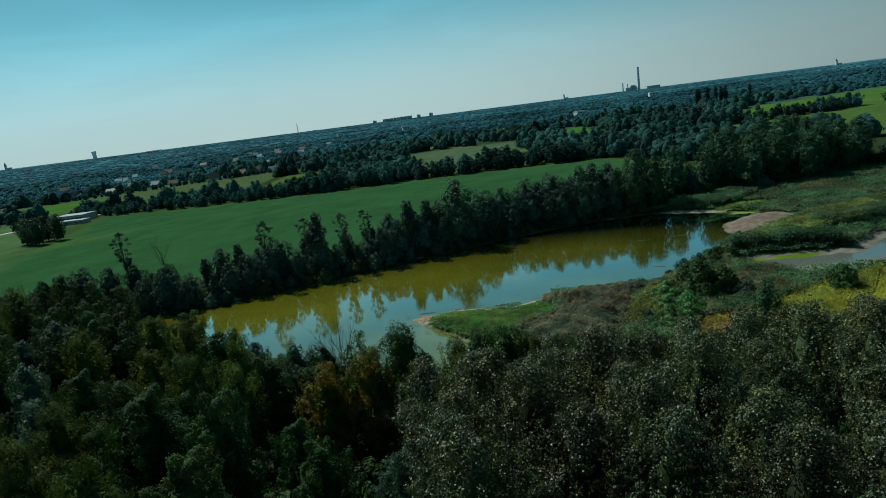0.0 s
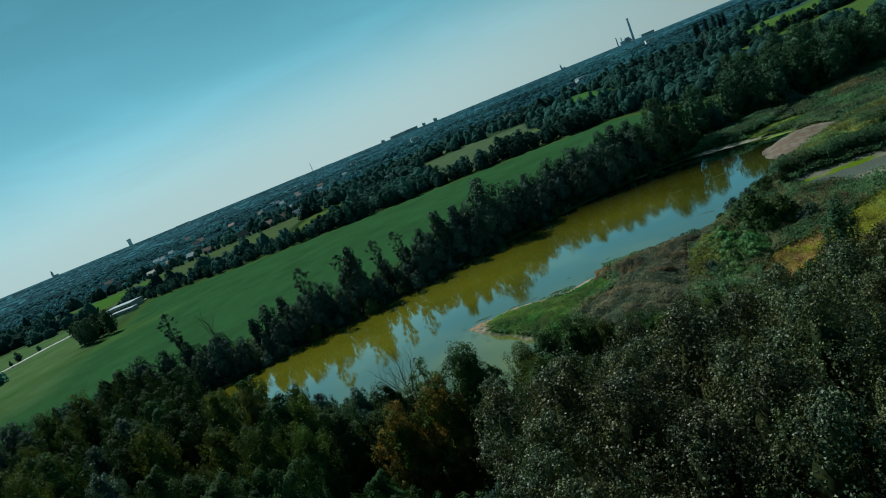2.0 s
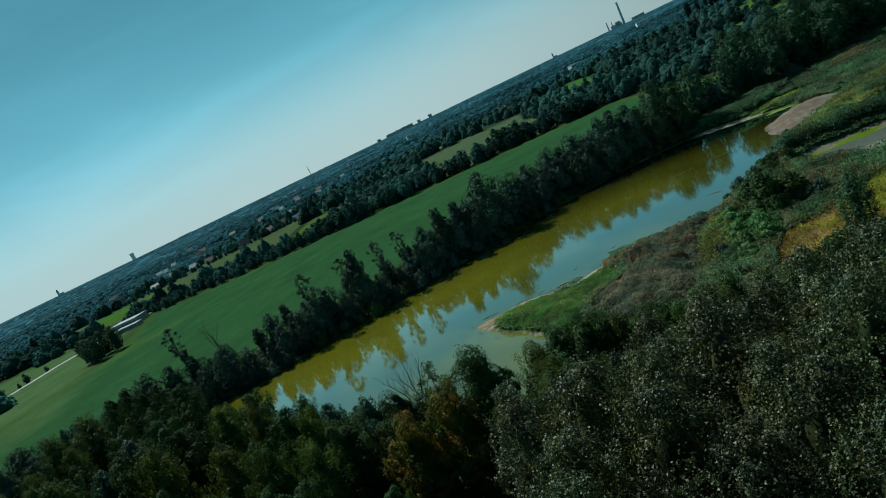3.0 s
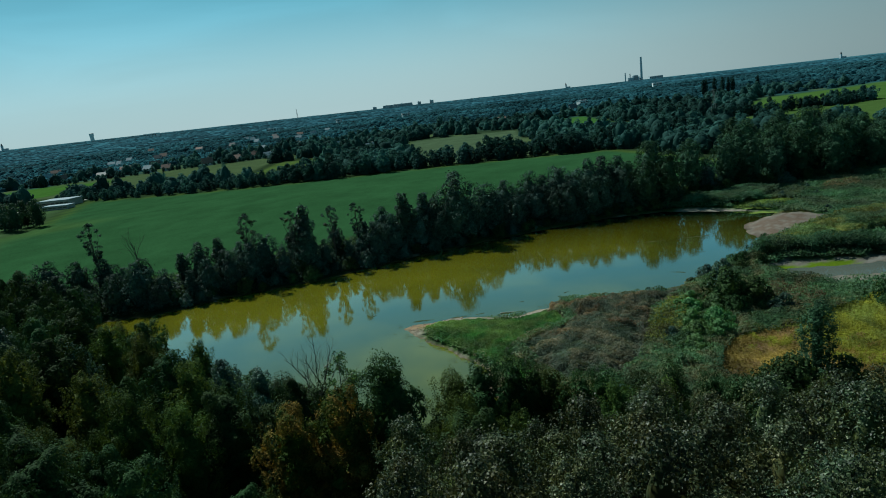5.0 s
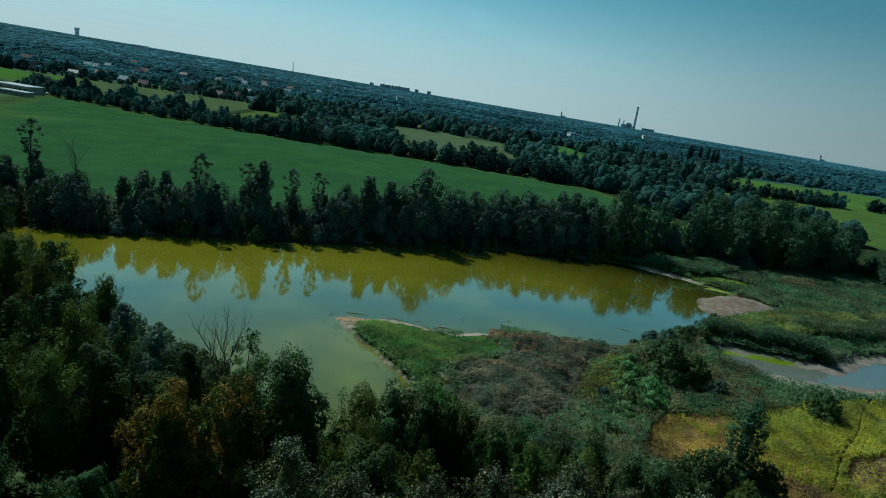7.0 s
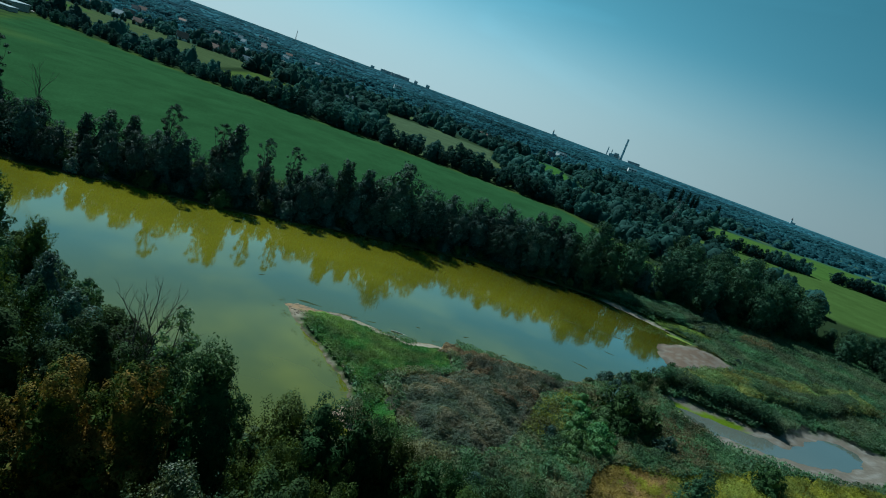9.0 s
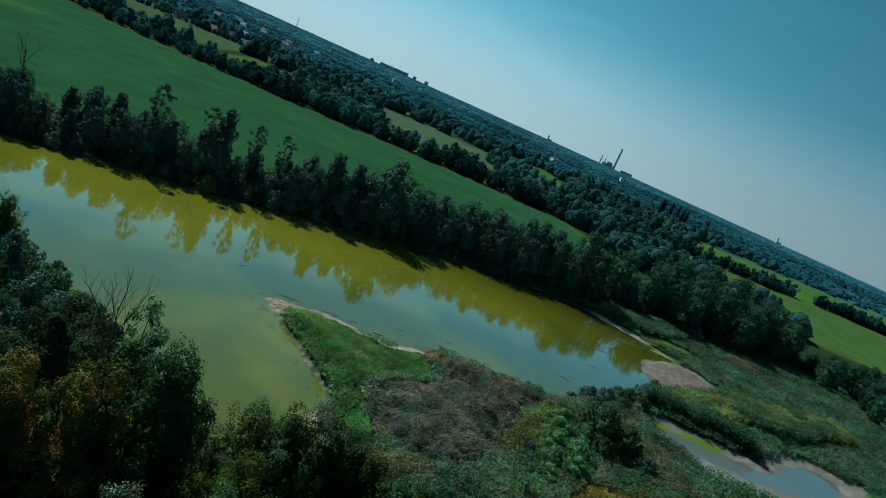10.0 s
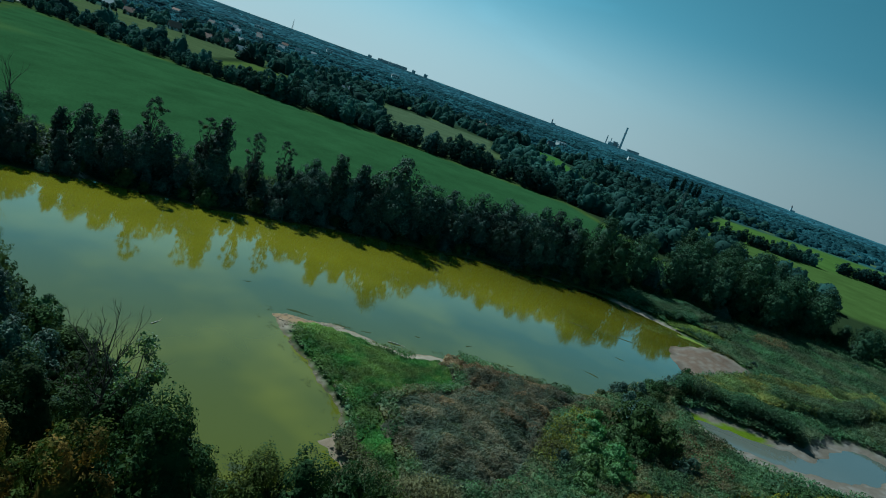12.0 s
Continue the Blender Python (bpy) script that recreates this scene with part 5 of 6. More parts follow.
tall = []
for kind, x, y, top, full in ((FORKED[0], -64.9, 42, 18.2, 14.5), (SNAG, -56.6, 41, 15.7, 12), (FORKED[1], -32.3, 41, 16.2, 14.5), (FORKED[0], -23.9, 43, 15.2, 14.5), (BANK[1], -21, 45, 15.6, 11), (FORKED[1], -15.1, 46, 14.6, 14.5),
                              (FORKED[0], -9.5, 48, 14.4, 14.5), (BANK[1], 1.7, 50, 14.6, 11), (BANK[1], 6.5, 52, 13.7, 11), (SNAG, 9.4, 52, 14.2, 12), (BANK[2], 14.1, 53, 17.6, 11), (BANK[0], 21.9, 56, 13.8, 11)):
    tall.append((x, y))
    set_out(kind, x, y, (top - ground_z(x, y)) / full, float(R.random() * 360))
for x, y, top in ((67.8, 65.5, 17.5), (80, 68, 16.2), (96, 72, 17.8), (106, 73, 15.5), (117.7, 75, 20), (130.3, 76, 16.8), (143, 77, 16)):
    tall.append((x, y))
    set_out(BIGBANK[int(R.integers(2))], x, y, (top - ground_z(x, y)) / 15.0, float(R.random() * 360))


def clear_of_tall(x, y, gap):
    ok = np.ones(len(x), dtype=bool)
    for u, v in tall:
        ok &= np.hypot(x - u, y - v) > gap
    return ok


for x, y in scatter(R, -110, 30, 62, 78, 3.6, lambda x, y: (y - np.interp(x, NORTH_X, NORTH_Y) > 2.5) & (y - np.interp(x, NORTH_X, NORTH_Y) < 10.5) & clear_of_tall(x, y, 2.0)):
    low = 0.5 if x < -5 else 0.6
    set_out(BANK[0 if R.random() < 0.5 else 1 if R.random() < 0.12 else 2], x, y, low + 0.36 * R.random() + 0.16 * float(smooth(15, 50, np.array(x))), float(R.random() * 360))
for x, y in scatter(R, 58, 56, 190, 110, 5.2, lambda x, y: (y - np.interp(x, NORTH_X, NORTH_Y) > np.where((x < 104) & (x > 73), 5.5, 1)) & (y - np.interp(x, NORTH_X, NORTH_Y) < 34) & clear_of_tall(x, y, 3.4) & (field_main(x, y) < -3) & (open_land(x, y) < 0) & ((x < 150) | (y - np.interp(x, NORTH_X, NORTH_Y) < 5))):
    set_out(any_of(BIGBANK) if R.random() < 0.7 else any_of(BANK), x, y, (0.72 + 0.25 * R.random()) * (1.0 if x < 146 else 0.62), float(R.random() * 360))
for x, y in scatter(R, -75, 30, 66, 64, 2.7, lambda x, y: (shore(x, y) > 0.45) & (y - np.interp(x, NORTH_X, NORTH_Y) > -0.5) & (y - np.interp(x, NORTH_X, NORTH_Y) < 4.5)):
    set_out(SHRUBS[1] if R.random() < 0.5 else SHRUBS[0], x, y, 0.55 + 0.5 * R.random(), float(R.random() * 360))
for x, y, s in ((146, 62, 0.62), (152, 66, 0.66), (159, 69, 0.6), (166, 73, 0.62), (174, 76, 0.6), (156, 61, 0.5), (164, 65, 0.55), (172, 69, 0.58), (181, 78, 0.6), (188, 74, 0.6), (148, 46, 0.55), (152, 53, 0.6), (147, 38, 0.5), (159, 58, 0.6), (151, 33, 0.45), (157, 46, 0.55), (164, 57, 0.6), (160, 38, 0.5)):
    set_out(any_of(BIGBANK), x, y, s, float(R.random() * 360))
for x, y in ((-150, 156), (-144, 151), (-155, 162), (-147, 163), (-139, 157)):
    set_out(BIGBANK[0], x, y, 0.74, float(R.random() * 360))

for x, y in scatter(R, 62, 56, 160, 84, 3.0, lambda x, y: (y - np.interp(x, NORTH_X, NORTH_Y) > np.where((x < 104) & (x > 73), 4, -0.5)) & (y - np.interp(x, NORTH_X, NORTH_Y) < np.where((x < 104) & (x > 73), 8, 3.5)) & (shore(x, y) > 1) & ~bare_sand(x, y)):
    set_out(SHRUBS[0] if R.random() < 0.7 else SHRUBS[1], x, y, 0.7 + 0.6 * R.random(), float(R.random() * 360))

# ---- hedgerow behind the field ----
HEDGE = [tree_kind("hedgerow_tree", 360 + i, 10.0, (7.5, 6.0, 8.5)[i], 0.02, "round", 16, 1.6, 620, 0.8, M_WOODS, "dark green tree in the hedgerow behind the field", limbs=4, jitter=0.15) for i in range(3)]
for x, y in scatter(R, -190, 140, 122, 285, 5.2, lambda x, y: (y - (190 - 0.34 * x + 6 * np.sin(x / 45)) > 1.5) & (y - (190 - 0.34 * x + 6 * np.sin(x / 45)) < 17) & (open_land(x, y) < 0)):
    set_out(any_of(HEDGE), x, y, (0.55 + 0.65 * R.random()) * (0.62 + 0.38 * float(smooth(-75, -45, np.array(x)))), float(R.random() * 360), group="hedgerow behind the field")

for x, y in scatter(R, -300, 424, -60, 446, 4.8, lambda x, y: np.abs(y - 432 - 4 * np.sin(x / 30)) < 5):
    set_out(any_of(HEDGE), x, y, 0.26 + 0.3 * R.random(), float(R.random() * 360), group="trees before the village")

for x, y in scatter(R, 196, 235, 560, 275, 3.3, lambda x, y: np.abs(y - 252 - 4 * np.sin(x / 22)) < 3.5 + 2 * np.sin(x / 13)):
    if math.sin(x / 17.0) > -0.85:
        set_out(any_of(HEDGE), x, y, 0.5 + 0.45 * R.random(), float(R.random() * 360), group="hedge between the bright fields")

# ---- woods into the distance ----
HOUSES = [(-186, 440, 14, 0), (-205, 452, -20, 1), (-152, 438, 32, 0), (-238, 442, 8, 2), (-128, 440, -12, 0), (-280, 460, 25, 0), (-100, 434, 18, 1), (-118, 458, 50, 0), (-255, 490, 12, 0),
          (-72, 438, -25, 0), (-40, 446, 15, 1), (-220, 510, 40, 0), (-14, 372, 20, 1), (112, 520, -15, 0), (210, 610, 10, 2)]
HOUSES += [(-400 + 330 * R.random() + 30 * i % 7, 500 + 24 * i, 60 * R.random() - 30, (0, 1, 1, 2)[i % 4]) for i in range(22)]


def leafy_woods(name, rng, spots, sizes, talls, per, material, label, leaf, closed=0.05):
    """Crowns with a closed heart and loose leaves round it, a few kinds turned and stretched, each on its own place, as one mesh of stuff. closed: how much of each crown is lost in its neighbours."""
    spots = np.asarray(spots, dtype=float)
    z = height(spots[:, 0], spots[:, 1]) - closed * np.asarray(talls)
    kinds = []
    for i in range(5):
        prof = PROFILES[("round", "dome", "round", "dome", "dome")[i]]
        v2, f2 = inner_mass(rng, prof, 1.0, 0.0, 0.97, (0.0, 0.0), 7, 4, 0.92)
        if per:
            v, f, _ = crown_cloud(rng, per, prof, 1.0, 0.0, 0.93, 11, 0.16, leaf, ragged=0.3, jitter=0.15)
            v2, f2 = np.concatenate([v2, v]), np.concatenate([f2, f + len(v2)])
        kinds.append((v2, f2))
    verts, faces, total = [], [], 0
    for i, (x, y) in enumerate(spots):
        v, f = kinds[int(rng.integers(5))]
        a = rng.random() * 6.283
        ca, sa, w, t = math.cos(a), math.sin(a), sizes[i], talls[i]
        verts.append(np.stack([(v[:, 0] * ca - v[:, 1] * sa) * w + x, (v[:, 0] * sa + v[:, 1] * ca) * w + y, v[:, 2] * t + z[i] - 0.3], -1))
        faces.append(f + total)
        total += len(v)
    me = mesh_of(name, np.concatenate(verts), np.concatenate(faces), material)
    me.polygons.foreach_set("use_smooth", [True] * len(me.polygons))
    return tagged(new(name, me), label, "woods", kind="stuff")


def fan(rng, near, far_off, n):
    """Random places ahead of the pond, even per ring so that they thin out with distance."""
    d = near * (far_off / near) ** rng.random(n)
    a = np.radians(-52 + 106 * rng.random(n))
    return d * np.sin(a), d * np.cos(a) - 90


def wooded(x, y):
    keep = (open_land(x, y) < -4) & ~((x > -262) & (x < -150) & (y > 190) & (y < 262) & (y - (190 - 0.34 * x) < 40))
    behind = y - (190 - 0.34 * x + 6 * np.sin(x / 45)) > 16
    right = (x > 108 - 0.16 * (y - 90)) & (y - np.interp(x, NORTH_X, NORTH_Y) > 32)
    left = (x < -150 - 0.28 * (y - 120) - 45 * smooth(160, 110, y)) & (y > 60) & ((y > 275) | (x < -330) | (ripple(x, y, 37, 0.9) > 0.62))
    patchy = (ripple(x, y, 150, 0.3) + 0.5 * ripple(x, y, 61, 1.4) > -0.45) | (y > 520)
    for hx, hy, turn, sort in HOUSES:              # gardens before the houses
        keep &= ~((np.abs(x - hx * (y + 90) / (hy + 90)) < 4.5) & (y > hy - 24) & (y < hy + 8))
    return keep & (behind | right | left) & patchy


mx, my = fan(R, 235, 640, 4300)
k = wooded(mx, my)
mx, my = mx[k], my[k]
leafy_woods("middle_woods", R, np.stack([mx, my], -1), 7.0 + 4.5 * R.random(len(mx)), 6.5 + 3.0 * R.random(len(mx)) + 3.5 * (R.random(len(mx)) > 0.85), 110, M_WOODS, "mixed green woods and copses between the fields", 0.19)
fx, fy = fan(R, 600, 1500, 7500)
k = wooded(fx, fy)
fx, fy = fx[k], fy[k]
dist = np.hypot(fx, fy + 90)
leafy_woods("distant_woods", R, np.stack([fx, fy], -1), dist / 70 * (0.7 + 0.6 * R.random(len(fx))), 6 + 2.0 * R.random(len(fx)) + 2.5 * np.maximum(0, tuft(fx, fy, 120, 6)), 14, M_FARHAZE, "woods stretching into the distance, leaves tinted with blue haze", 0.3, 0.5)
fx, fy = fan(R, 1400, 4500, 8000)
dist = np.hypot(fx, fy + 90)
leafy_woods("horizon_woods", R, np.stack([fx, fy], -1), dist / 66 * (0.7 + 0.6 * R.random(len(fx))), 8 + 2 * R.random(len(fx)) + dist / 1800 + 3 * np.maximum(0, tuft(fx, fy, 420, 3)) * smooth(2200, 3600, dist), 0, M_HORIZONHAZE, "forest along the horizon, leaves tinted with paler blue haze", 0.3, 0.66)

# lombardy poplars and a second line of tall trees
# leaf colour shared with the middle woods, haze tint included
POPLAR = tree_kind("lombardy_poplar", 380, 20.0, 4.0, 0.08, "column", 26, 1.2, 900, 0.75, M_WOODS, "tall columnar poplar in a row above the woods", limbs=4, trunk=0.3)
for i, t in enumerate((0.0, 0.08, 0.36, 0.62, 0.8, 0.94)):
    set_out(POPLAR, 309 + 27 * t, 503 - 8 * t, 0.84 + 0.13 * R.random(), i * 50.0, group="row of lombardy poplars")
set_out(POPLAR, 350, 480, 0.84, 10.0)

# ---- buildings and works in the distance ----
def gable_house(x, y, turn, w, d, eaves, ridge, wall, roof, label):
    """A village house: walls, pitched roof with overhang, chimney, door and windows with frames."""
    base = tagged(new("house"), label, "house", group="village houses")
    base.matrix_basis = pose(x, y, ground_z(x, y) - 0.2, 0, 0, turn)
    bm = bmesh.new()
    box(bm, -w / 2, -d / 2, 0, w / 2, d / 2, eaves)
    for s in (-1, 1):
        a = [bm.verts.new((s * w / 2, q, z)) for q, z in ((-d / 2, eaves), (d / 2, eaves), (0, ridge - 0.15))]
        b = [bm.verts.new((s * (w / 2 - 0.25), q, z)) for q, z in ((-d / 2, eaves), (d / 2, eaves), (0, ridge - 0.15))]
        bm.faces.new(a)
        bm.faces.new(b[::-1])
        for i in range(3):
            bm.faces.new((a[i], a[(i + 1) % 3], b[(i + 1) % 3], b[i]))
    bmesh.ops.recalc_face_normals(bm, faces=bm.faces)
    part("wall", bm, wall, base)
    bm = bmesh.new()
    o = 0.5
    drop = (ridge - eaves) / (d / 2) * o
    prof = [(-d / 2 - o, eaves - drop), (0, ridge), (d / 2 + o, eaves - drop), (d / 2 + o, eaves - drop + 0.25), (0, ridge + 0.25), (-d / 2 - o, eaves - drop + 0.25)]
    l, r = [bm.verts.new((-w / 2 - o, q, z)) for q, z in prof], [bm.verts.new((w / 2 + o, q, z)) for q, z in prof]
    for i in range(6):
        bm.faces.new((l[i], l[(i + 1) % 6], r[(i + 1) % 6], r[i]))
    for v in (l, r):
        bm.faces.new((v[0], v[1], v[4], v[5]))
        bm.faces.new((v[1], v[2], v[3], v[4]))
    bmesh.ops.recalc_face_normals(bm, faces=bm.faces)
    rf = part("roof", bm, roof, base)
    part("chimney", box_mesh(w * 0.2, 0.4, ridge - 1.0, w * 0.2 + 0.7, 1.1, ridge + 1.0, bevel=0.04), M_CONCRETE, rf)
    for i in range(int(w // 2.6)):
        q = -w / 2 + 1.3 + 2.6 * i
        win = part("window", box_mesh(q - 0.6, -d / 2 - 0.06, 1.0, q + 0.6, -d / 2 + 0.05, 2.3), M_WHITEWALL, base)
        part("pane", box_mesh(q - 0.5, -d / 2 - 0.08, 1.1, q + 0.5, -d / 2 - 0.062, 2.2), M_PANE, win)
    return base


for i, (x, y, turn, kind) in enumerate(HOUSES):
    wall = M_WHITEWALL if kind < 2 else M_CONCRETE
    roof = (M_TILE, M_SHEET, M_SLATE)[kind]
    gable_house(x, y, turn, 6.6 + 0.7 * (i % 4), 5.8, 2.6 + 0.5 * (i % 2), 5.2 + 0.5 * (i % 3), wall, roof, ("white village house with a red tiled roof", "white village house with a pale metal roof", "grey village house with a dark roof")[kind])


def hall(x, y, turn, w, d, h, wall, roof, label, bays=6):
    """A flat-roofed works hall with parapet, wall panels, gates and strip windows."""
    base = tagged(new("hall"), label, "building")
    base.matrix_basis = pose(x, y, ground_z(x, y) - 0.3, 0, 0, turn)
    part("wall", box_mesh(-w / 2, -d / 2, 0, w / 2, d / 2, h), wall, base)
    part("roof", box_mesh(-w / 2 - 0.3, -d / 2 - 0.3, h + 0.004, w / 2 + 0.3, d / 2 + 0.3, h + 0.5, bevel=0.06), roof, base)
    for i in range(bays):
        q = -w / 2 + w * (i + 0.5) / bays
        part("window", box_mesh(q - w / bays * 0.38, -d / 2 - 0.08, h * 0.55, q + w / bays * 0.38, -d / 2 + 0.05, h * 0.8), M_PANE, base)
        if i % 2:
            part("gate", box_mesh(q - 1.8, -d / 2 - 0.1, 0, q + 1.8, -d / 2 + 0.05, h * 0.48), M_STEEL, base)
    return base


hall(-176, 247, -16, 19, 10, 3.4, M_CONCRETE, M_SHEET, "long pale grey works hall with a pale metal roof", 7)
hall(-168, 229, -16, 15, 5, 1.9, M_CONCRETE, M_SHEET, "low pale shed with a metal roof beside the hall", 5)
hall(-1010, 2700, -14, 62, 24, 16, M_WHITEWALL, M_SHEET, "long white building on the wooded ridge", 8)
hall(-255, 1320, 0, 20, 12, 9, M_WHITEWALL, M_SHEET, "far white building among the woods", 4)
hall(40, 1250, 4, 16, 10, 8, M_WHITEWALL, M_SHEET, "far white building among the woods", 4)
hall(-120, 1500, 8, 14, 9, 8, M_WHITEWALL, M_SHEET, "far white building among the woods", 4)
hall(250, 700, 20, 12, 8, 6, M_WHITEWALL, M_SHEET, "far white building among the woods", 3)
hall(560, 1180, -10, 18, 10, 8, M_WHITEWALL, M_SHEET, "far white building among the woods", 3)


def block(x, y, w, d, h, label):
    """A slab of flats: storeys of windows on the side that faces the pond, a flat roof and lift housings."""
    base = tagged(new("apartment_block"), label, "apartment building", group="blocks of flats on the skyline")
    base.matrix_basis = pose(x, y, ground_z(x, y) - 1)
    part("wall", box_mesh(-w / 2, -d / 2, 0, w / 2, d / 2, h), M_HAZEWALL, base)
    rf = part("roof", box_mesh(-w / 2 - 0.4, -d / 2 - 0.4, h + 0.01, w / 2 + 0.4, d / 2 + 0.4, h + 1.0), M_SLATE, base)
    part("lift_housing", box_mesh(-w * 0.2 - 3, -3, h + 1.0, -w * 0.2 + 3, 3, h + 4.0), M_HAZEWALL, rf)
    for i in range(int(h // 6)):
        part("window_band", box_mesh(-w / 2 + 1, -d / 2 - 0.2, 3 + 6 * i, w / 2 - 1, -d / 2 + 0.1, 5.2 + 6 * i), M_PANE, base)


for x, w, h in ((-76, 24, 28), (12, 70, 31), (58, 20, 32), (118, 98, 34), (212, 22, 34), (292, 24, 37)):
    block(x + 5, 4000, w, 14, 0.6 * h, "grey concrete block of flats on the wooded skyline")


def ring_mesh(r, t, z0, z1, x=0.0, y=0.0, seg=20):
    bm = bmesh.new()
    bmesh.ops.create_cone(bm, cap_ends=True, segments=seg, radius1=r + t, radius2=r + t, depth=z1 - z0, matrix=Matrix.Translation((x, y, (z0 + z1) / 2)))
    return bm


def stack(x, y, r, h, label, z=None):
    base = tagged(new("chimney_stack"), label, "chimney")
    base.matrix_basis = pose(x, y, (ground_z(x, y) if z is None else z) - 2)
    part("shaft", cone_mesh(r, r * 0.72, 0, h, 24), M_HAZEWALL, base)
    part("plinth", ring_mesh(r * 1.15, 0.6, 0, 5), M_CONCRETE, base)
    for f in (0.45, 0.72, 0.97):
        part("platform", ring_mesh(r * (1 - 0.28 * f), 1.2, h * f, h * f + 1.6), M_STEEL, base)
    return base


stack(1695, 4000, 9.0, 150, "tall grey concrete chimney of the power station")
stack(1590, 4010, 4.6, 60, "short slim chimney of the power station")
stack(1622, 4010, 4.2, 50, "short slim chimney of the power station")


def boiler_house(x, y):
    base = tagged(new("boiler_house"), "stepped grey boiler house of the power station", "power station")
    base.matrix_basis = pose(x, y, ground_z(x, y) - 2)
    part("tower_block", box_mesh(-16, -14, 0, 18, 14, 38, bevel=0.4), M_HAZEWALL, base)
    part("turbine_hall", box_mesh(-46, -15, 0, -16.1, 15, 26, bevel=0.4), M_HAZEWALL, base)
    part("annexe", box_mesh(18.1, -10, 0, 28, 12, 28, bevel=0.4), M_HAZEWALL, base)
    part("duct", box_mesh(28.1, -3, 12, 46, 3, 17), M_STEEL, base)
    for i in range(5):
        part("window_band", box_mesh(-12 + 6 * i, -14.3, 8, -9 + 6 * i, -13.9, 34), M_PANE, base)


boiler_house(1650, 4000)
hall(1790, 4000, 0, 90, 30, 18, M_HAZEWALL, M_SLATE, "long low grey hall of the power station", 8)


def mast(x, y, h, label):
    """A lattice mast: three legs, cross braces and a spike."""
    base = tagged(new("radio_mast"), label, "mast")
    base.matrix_basis = pose(x, y, ground_z(x, y))
    leg = lambda i, f: Vector((math.cos(2.094 * i) * (4.0 - 2.8 * f), math.sin(2.094 * i) * (4.0 - 2.8 * f), h * 0.85 * f))
    for i in range(3):
        v, f = [], []
        tube(v, f, [leg(i, q / 4) for q in range(5)], [0.8, 0.75, 0.7, 0.65, 0.6])
        part("leg", mesh_of("leg", [tuple(a) for a in v], f, M_STEEL), M_STEEL, base)
        v, f = [], []
        for q in range(8):
            tube(v, f, [leg(i, q / 8), leg((i + 1) % 3, (q + 1) / 8)], [0.3, 0.3], 4)
        part("brace", mesh_of("brace", [tuple(a) for a in v], f, M_STEEL), M_STEEL, base)
    part("spike", cone_mesh(0.9, 0.3, h * 0.85, h, 8), M_STEEL, base)


mast(-566, 4000, 66, "slim grey radio mast on the wooded skyline")


def water_tower(x, y):
    base = tagged(new("water_tower"), "grey water tower with a wide tank above the woods", "water tower")
    base.matrix_basis = pose(x, y, ground_z(x, y))
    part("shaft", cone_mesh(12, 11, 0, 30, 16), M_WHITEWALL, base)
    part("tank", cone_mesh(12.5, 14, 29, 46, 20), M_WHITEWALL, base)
    part("roof", cone_mesh(14.5, 12, 46, 47.5, 20), M_SLATE, base)


water_tower(-1835, 3990)


def steeple(x, y, w, h, label):
    base = tagged(new("church"), label, "church")
    base.matrix_basis = pose(x, y, ground_z(x, y))
    part("tower", box_mesh(-w / 2, -w / 2, 0, w / 2, w / 2, h * 0.62, bevel=0.2), M_HAZEWALL, base)
    part("spire", cone_mesh(w * 0.66, 0.4, h * 0.62, h, 8), M_SLATE, base)
    part("nave", box_mesh(w / 2 + 0.01, -w * 0.7, 0, w * 3, w * 0.7, h * 0.3, bevel=0.2), M_HAZEWALL, base)


steeple(2750, 3560, 10, 42, "grey church with a pointed steeple on the skyline")
steeple(1185, 4000, 9, 38, "grey church with a pointed steeple on the skyline")
steeple(-2230, 3740, 10, 46, "grey church with a pointed steeple on the skyline")


def pylon(x, y, h, label):
    """A small lattice power pylon with two cross arms and insulators."""
    base = tagged(new("power_pylon"), label, "pylon")
    base.matrix_basis = pose(x, y, ground_z(x, y), 0, 0, 25)
    at = lambda sx, sy, f: Vector((sx * (1.1 - 0.85 * f), sy * (1.1 - 0.85 * f), h * f))
    corners = ((-1, -1), (1, -1), (1, 1), (-1, 1))
    for c in corners:
        v, f = [], []
        tube(v, f, [at(*c, 0), at(*c, 0.5), at(*c, 1)], [0.06, 0.05, 0.04], 4)
        part("leg", mesh_of("leg", [tuple(a) for a in v], f, M_STEEL), M_STEEL, base)
    v, f = [], []
    for i in range(4):
        for q in range(9):
            tube(v, f, [at(*corners[i], q / 9), at(*corners[(i + 1) % 4], (q + 1) / 9)], [0.025, 0.025], 3)
    part("bracing", mesh_of("bracing", [tuple(a) for a in v], f, M_STEEL), M_STEEL, base)
    for f0, r in ((0.82, 3.2), (0.97, 2.3)):
        v, f = [], []
        tube(v, f, [(-r, 0, h * f0), (0, 0, h * f0 + 0.3), (r, 0, h * f0)], [0.05, 0.12, 0.05], 4)
        arm = part("cross_arm", mesh_of("cross_arm", [tuple(a) for a in v], f, M_STEEL), M_STEEL, base)
        for s in (-r, r):
            part("insulator", cone_mesh(0.08, 0.12, h * f0 - 1.0, h * f0 - 0.05, 8, s, 0), M_SLATE, arm)


pylon(160, 205, 19, "grey lattice power pylon beside the woods")

for x, y in scatter(R, -275, 95, -150, 262, 6.0, lambda x, y: (np.abs(x - np.interp(y, (96, 175, 220, 247, 262), (-262, -228, -207, -186, -170)) + 7) < 3.5) & (ripple(x, y, 41, 0.6) > -0.15)):
    set_out(any_of(HEDGE), x, y, 0.25 + 0.3 * R.random(), float(R.random() * 360), group="bushes along the road")

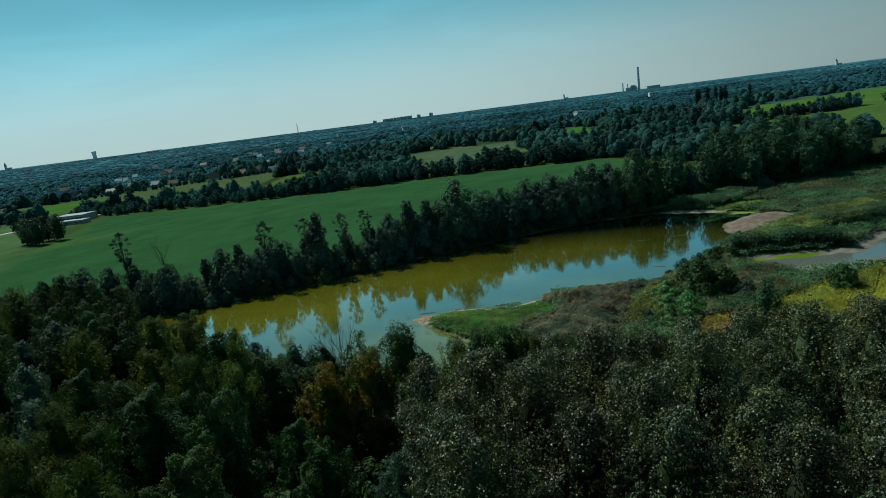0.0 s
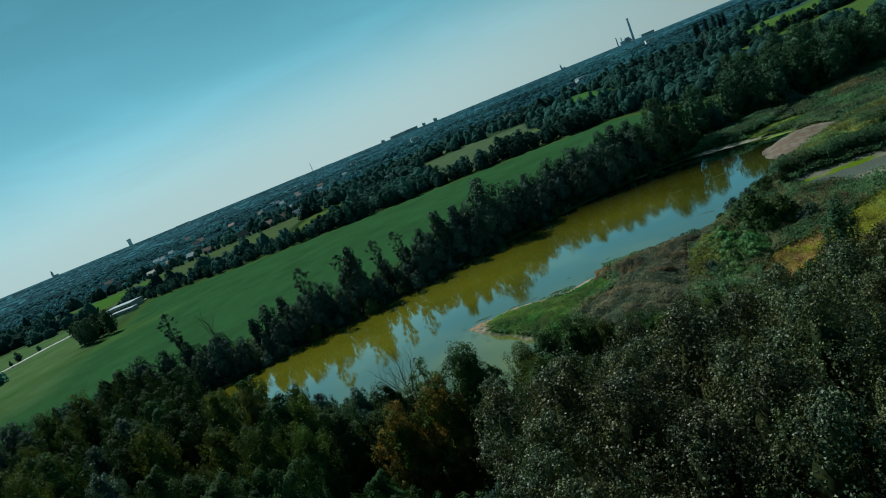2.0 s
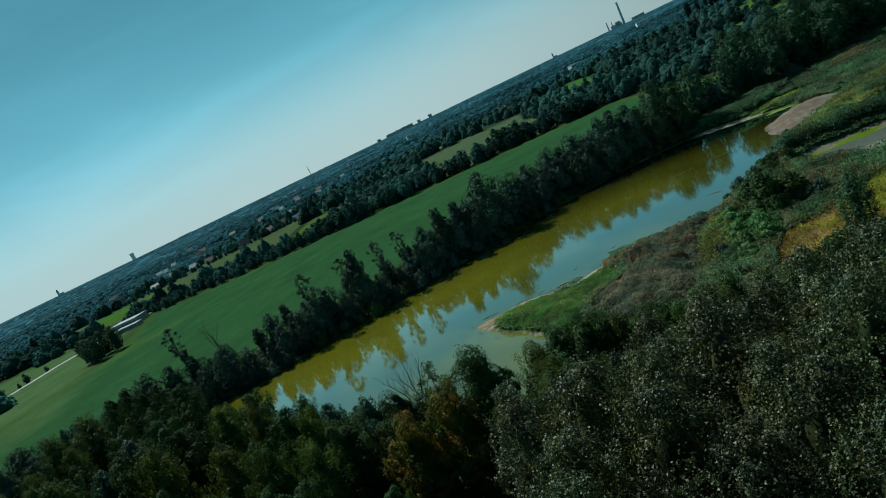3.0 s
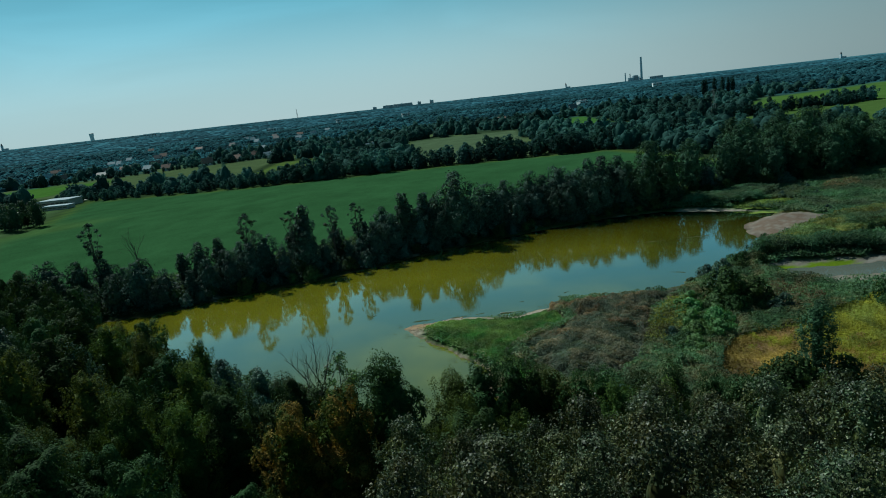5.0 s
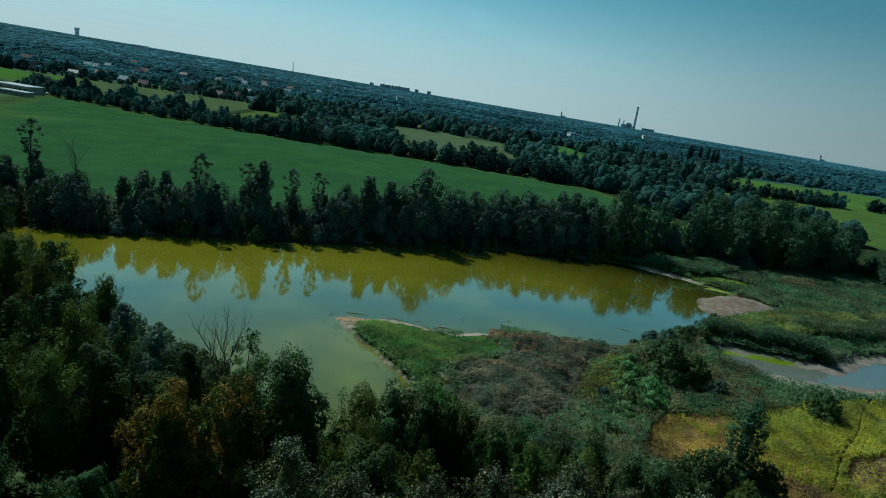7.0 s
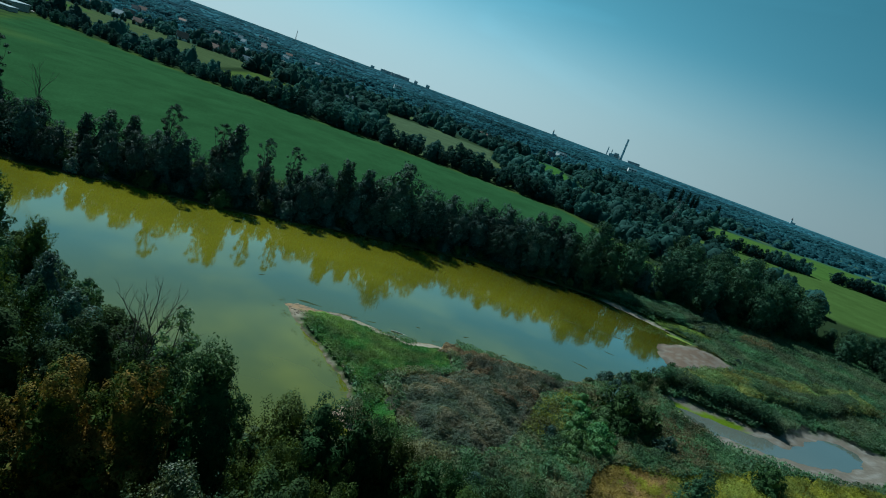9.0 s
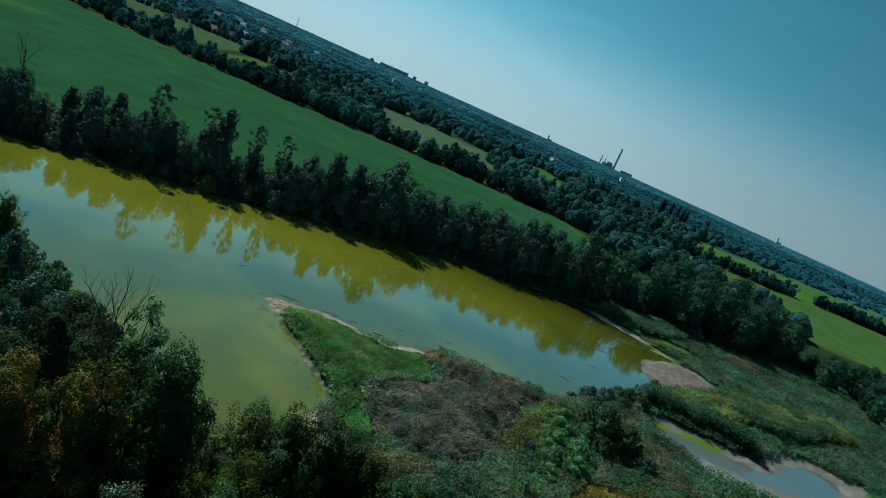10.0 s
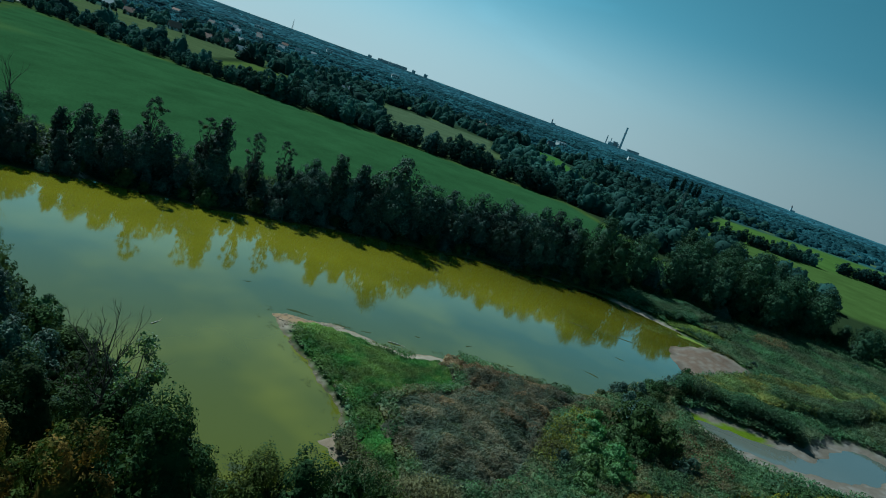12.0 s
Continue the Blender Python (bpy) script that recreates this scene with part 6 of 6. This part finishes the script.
# ---- road west of the field ----
lane = [(-262, 96), (-243, 140), (-228, 175), (-216, 200), (-207, 220), (-198, 234), (-186, 247), (-170, 262)]
road_v, road_f = [], []
for i, (x, y) in enumerate(lane):
    a, b = Vector((*lane[max(i - 1, 0)], 0)), Vector((*lane[min(i + 1, len(lane) - 1)], 0))
    side = (b - a).normalized().cross(Vector((0, 0, 1)))
    for w, dz in ((-2.4, -0.3), (-2.0, 0.3), (0.0, 0.36), (2.0, 0.3), (2.4, -0.3)):
        p = Vector((x, y, 0)) + side * w
        road_v.append((p.x, p.y, ground_z(x, y) + dz))
    if i:
        road_f += [(5 * i - 5 + k, 5 * i - 4 + k, 5 * i + 1 + k, 5 * i + k) for k in range(4)]
tagged(new("road", mesh_of("road", road_v, road_f, M_CONCRETE)), "pale grey country road beside the field", "road", kind="structure")

# ---- things at the water's edge ----
def driftwood(x, y, z, length, r, turn, tilt, label, seed, material=M_PALEWOOD, twigs=3):
    rng = np.random.default_rng(seed)
    v, f = [], []
    pts = [(length * t, 0.06 * length * math.sin(3 * t + seed), 0.03 * length * math.sin(5 * t)) for t in (0, 0.25, 0.5, 0.75, 1)]
    tube(v, f, pts, [r, r * 0.9, r * 0.75, r * 0.5, r * 0.15], 6)
    for _ in range(twigs):
        t = 0.35 + 0.5 * rng.random()
        s = Vector((length * t, 0, 0.02 * length))
        e = s + Vector((0.2 * length, rng.normal() * 0.15 * length, 0.12 * length * (0.3 + rng.random())))
        tube(v, f, [s, s.lerp(e, 0.5), e], [r * 0.4, r * 0.3, r * 0.08], 4)
    ob = new("driftwood", mesh_of("driftwood", [tuple(a) for a in v], f, material))
    ob.matrix_basis = pose(x, y, z, 0, tilt, turn)
    return tagged(ob, label, "dead branch")


driftwood(-41.5, 36.3, 2.2, 5.4, 0.2, -62, 27, "bleached trunk leaning from the bank into the pond", 1)
driftwood(-33.5, 36.4, 0.9, 3.0, 0.12, -80, 22, "pale dead branch reaching into the pond", 2)
driftwood(-44.5, 35.0, 0.6, 3.2, 0.1, 200, -6, "dead branch at the edge of the pond", 3, M_BARK, 5)
driftwood(-12.8, -10.9, 0.03, 1.6, 0.06, 62, 0, "thin white stick floating on the pond", 4, M_PALEWOOD, 1)
driftwood(14.6, 0.5, 0.04, 2.6, 0.09, -12, 0, "pale branch floating beside the spit", 5, M_PALEWOOD, 1)
driftwood(3.5, -33.0, 0.08, 1.8, 0.06, 65, -8, "bare twigs sticking out of the shallow water", 6, M_BARK, 5)
driftwood(6.8, -13.2, 0.25, 1.0, 0.06, 30, 0, "short pale stick on the muddy shore", 8, M_PALEWOOD, 0)


def outlet(x, y, turn):
    """A concrete drain outlet with wing walls and a plank walk on posts."""
    base = tagged(new("drain_outlet"), "old concrete drain outlet with a plank walk on the bank", "drain outlet")
    base.matrix_basis = pose(x, y, 0, 0, 0, turn)
    part("apron", box_mesh(-1.6, -0.6, -0.3, 1.6, 3.5, 0.25, bevel=0.04), M_CONCRETE, base)
    for s in (-1, 1):
        part("wing_wall", box_mesh(s * 1.9 - 0.15, -0.4, -0.3, s * 1.9 + 0.15, 3.2, 0.9, bevel=0.04), M_CONCRETE, base)
        part("post", cone_mesh(0.08, 0.07, -0.8, 0.75, 8, s * 1.1, -1.3), M_PALEWOOD, base)
    for i in range(5):
        part("plank", box_mesh(-1.5, -1.6 + 0.24 * i, 0.55, 1.5, -1.4 + 0.24 * i, 0.6), M_PALEWOOD, base)


outlet(-8.6, 42.8, 20)


def flat_patch(name, rng, x, y, a, b, turn, z, material, label, category):
    """An uneven low mat with a domed middle, such as weed or scum at the surface."""
    bm = bmesh.new()
    mid = bm.verts.new((0, 0, 0.016))
    inner, rim = [], []
    for i in range(22):
        t = 2 * math.pi * i / 22
        q = 1 + 0.25 * math.sin(3 * t + x) + 0.18 * math.sin(7 * t + y) + 0.08 * rng.normal()
        inner.append(bm.verts.new((a * 0.6 * q * math.cos(t), b * 0.6 * q * math.sin(t), 0.010)))
        rim.append(bm.verts.new((a * q * math.cos(t), b * q * math.sin(t), -0.012)))
    for i in range(22):
        j = (i + 1) % 22
        bm.faces.new((mid, inner[i], inner[j]))
        bm.faces.new((inner[i], rim[i], rim[j], inner[j]))
    me = bpy.data.meshes.new(name)
    bm.to_mesh(me)
    bm.free()
    me.materials.append(material)
    ob = new(name, me)
    ob.matrix_basis = pose(x, y, z, 0, 0, turn)
    return tagged(ob, label, category)


for i, (x, y, a, b, turn) in enumerate(((1.2, -31.2, 1.0, 0.7, 10), (8, 1.5, 1.6, 0.28, -8), (11.5, 1.6, 1.0, 0.2, 10),
                                         (2, 2.2, 2.2, 0.35, -4), (19, 4.5, 0.5, 0.2, 0), (27, 6, 0.7, 0.2, 30), (48, 8, 1.6, 0.3, -32), (57, 18, 1.2, 0.25, -25), (53, 30, 2.6, 0.3, -12), (62, 29, 4.0, 0.35, -8), (-6, 8, 0.7, 0.2, 30), (33, 3, 0.8, 0.2, 15))):
    flat_patch("weed_patch", R, x, y, a, b, turn, 0.0, M_WEED, "dark mat of water weed at the pond's surface", "water weed")
for x, y, a, b, turn in ((84, 41.5, 3.0, 1.0, -30), (85, 44.5, 2.5, 1.2, -35)):
    flat_patch("algae_mat", R, x, y, a, b, turn, max(0.03, ground_z(x, y) + 0.12), M_ALGAE, "bright green algae mat on wet mud", "algae")
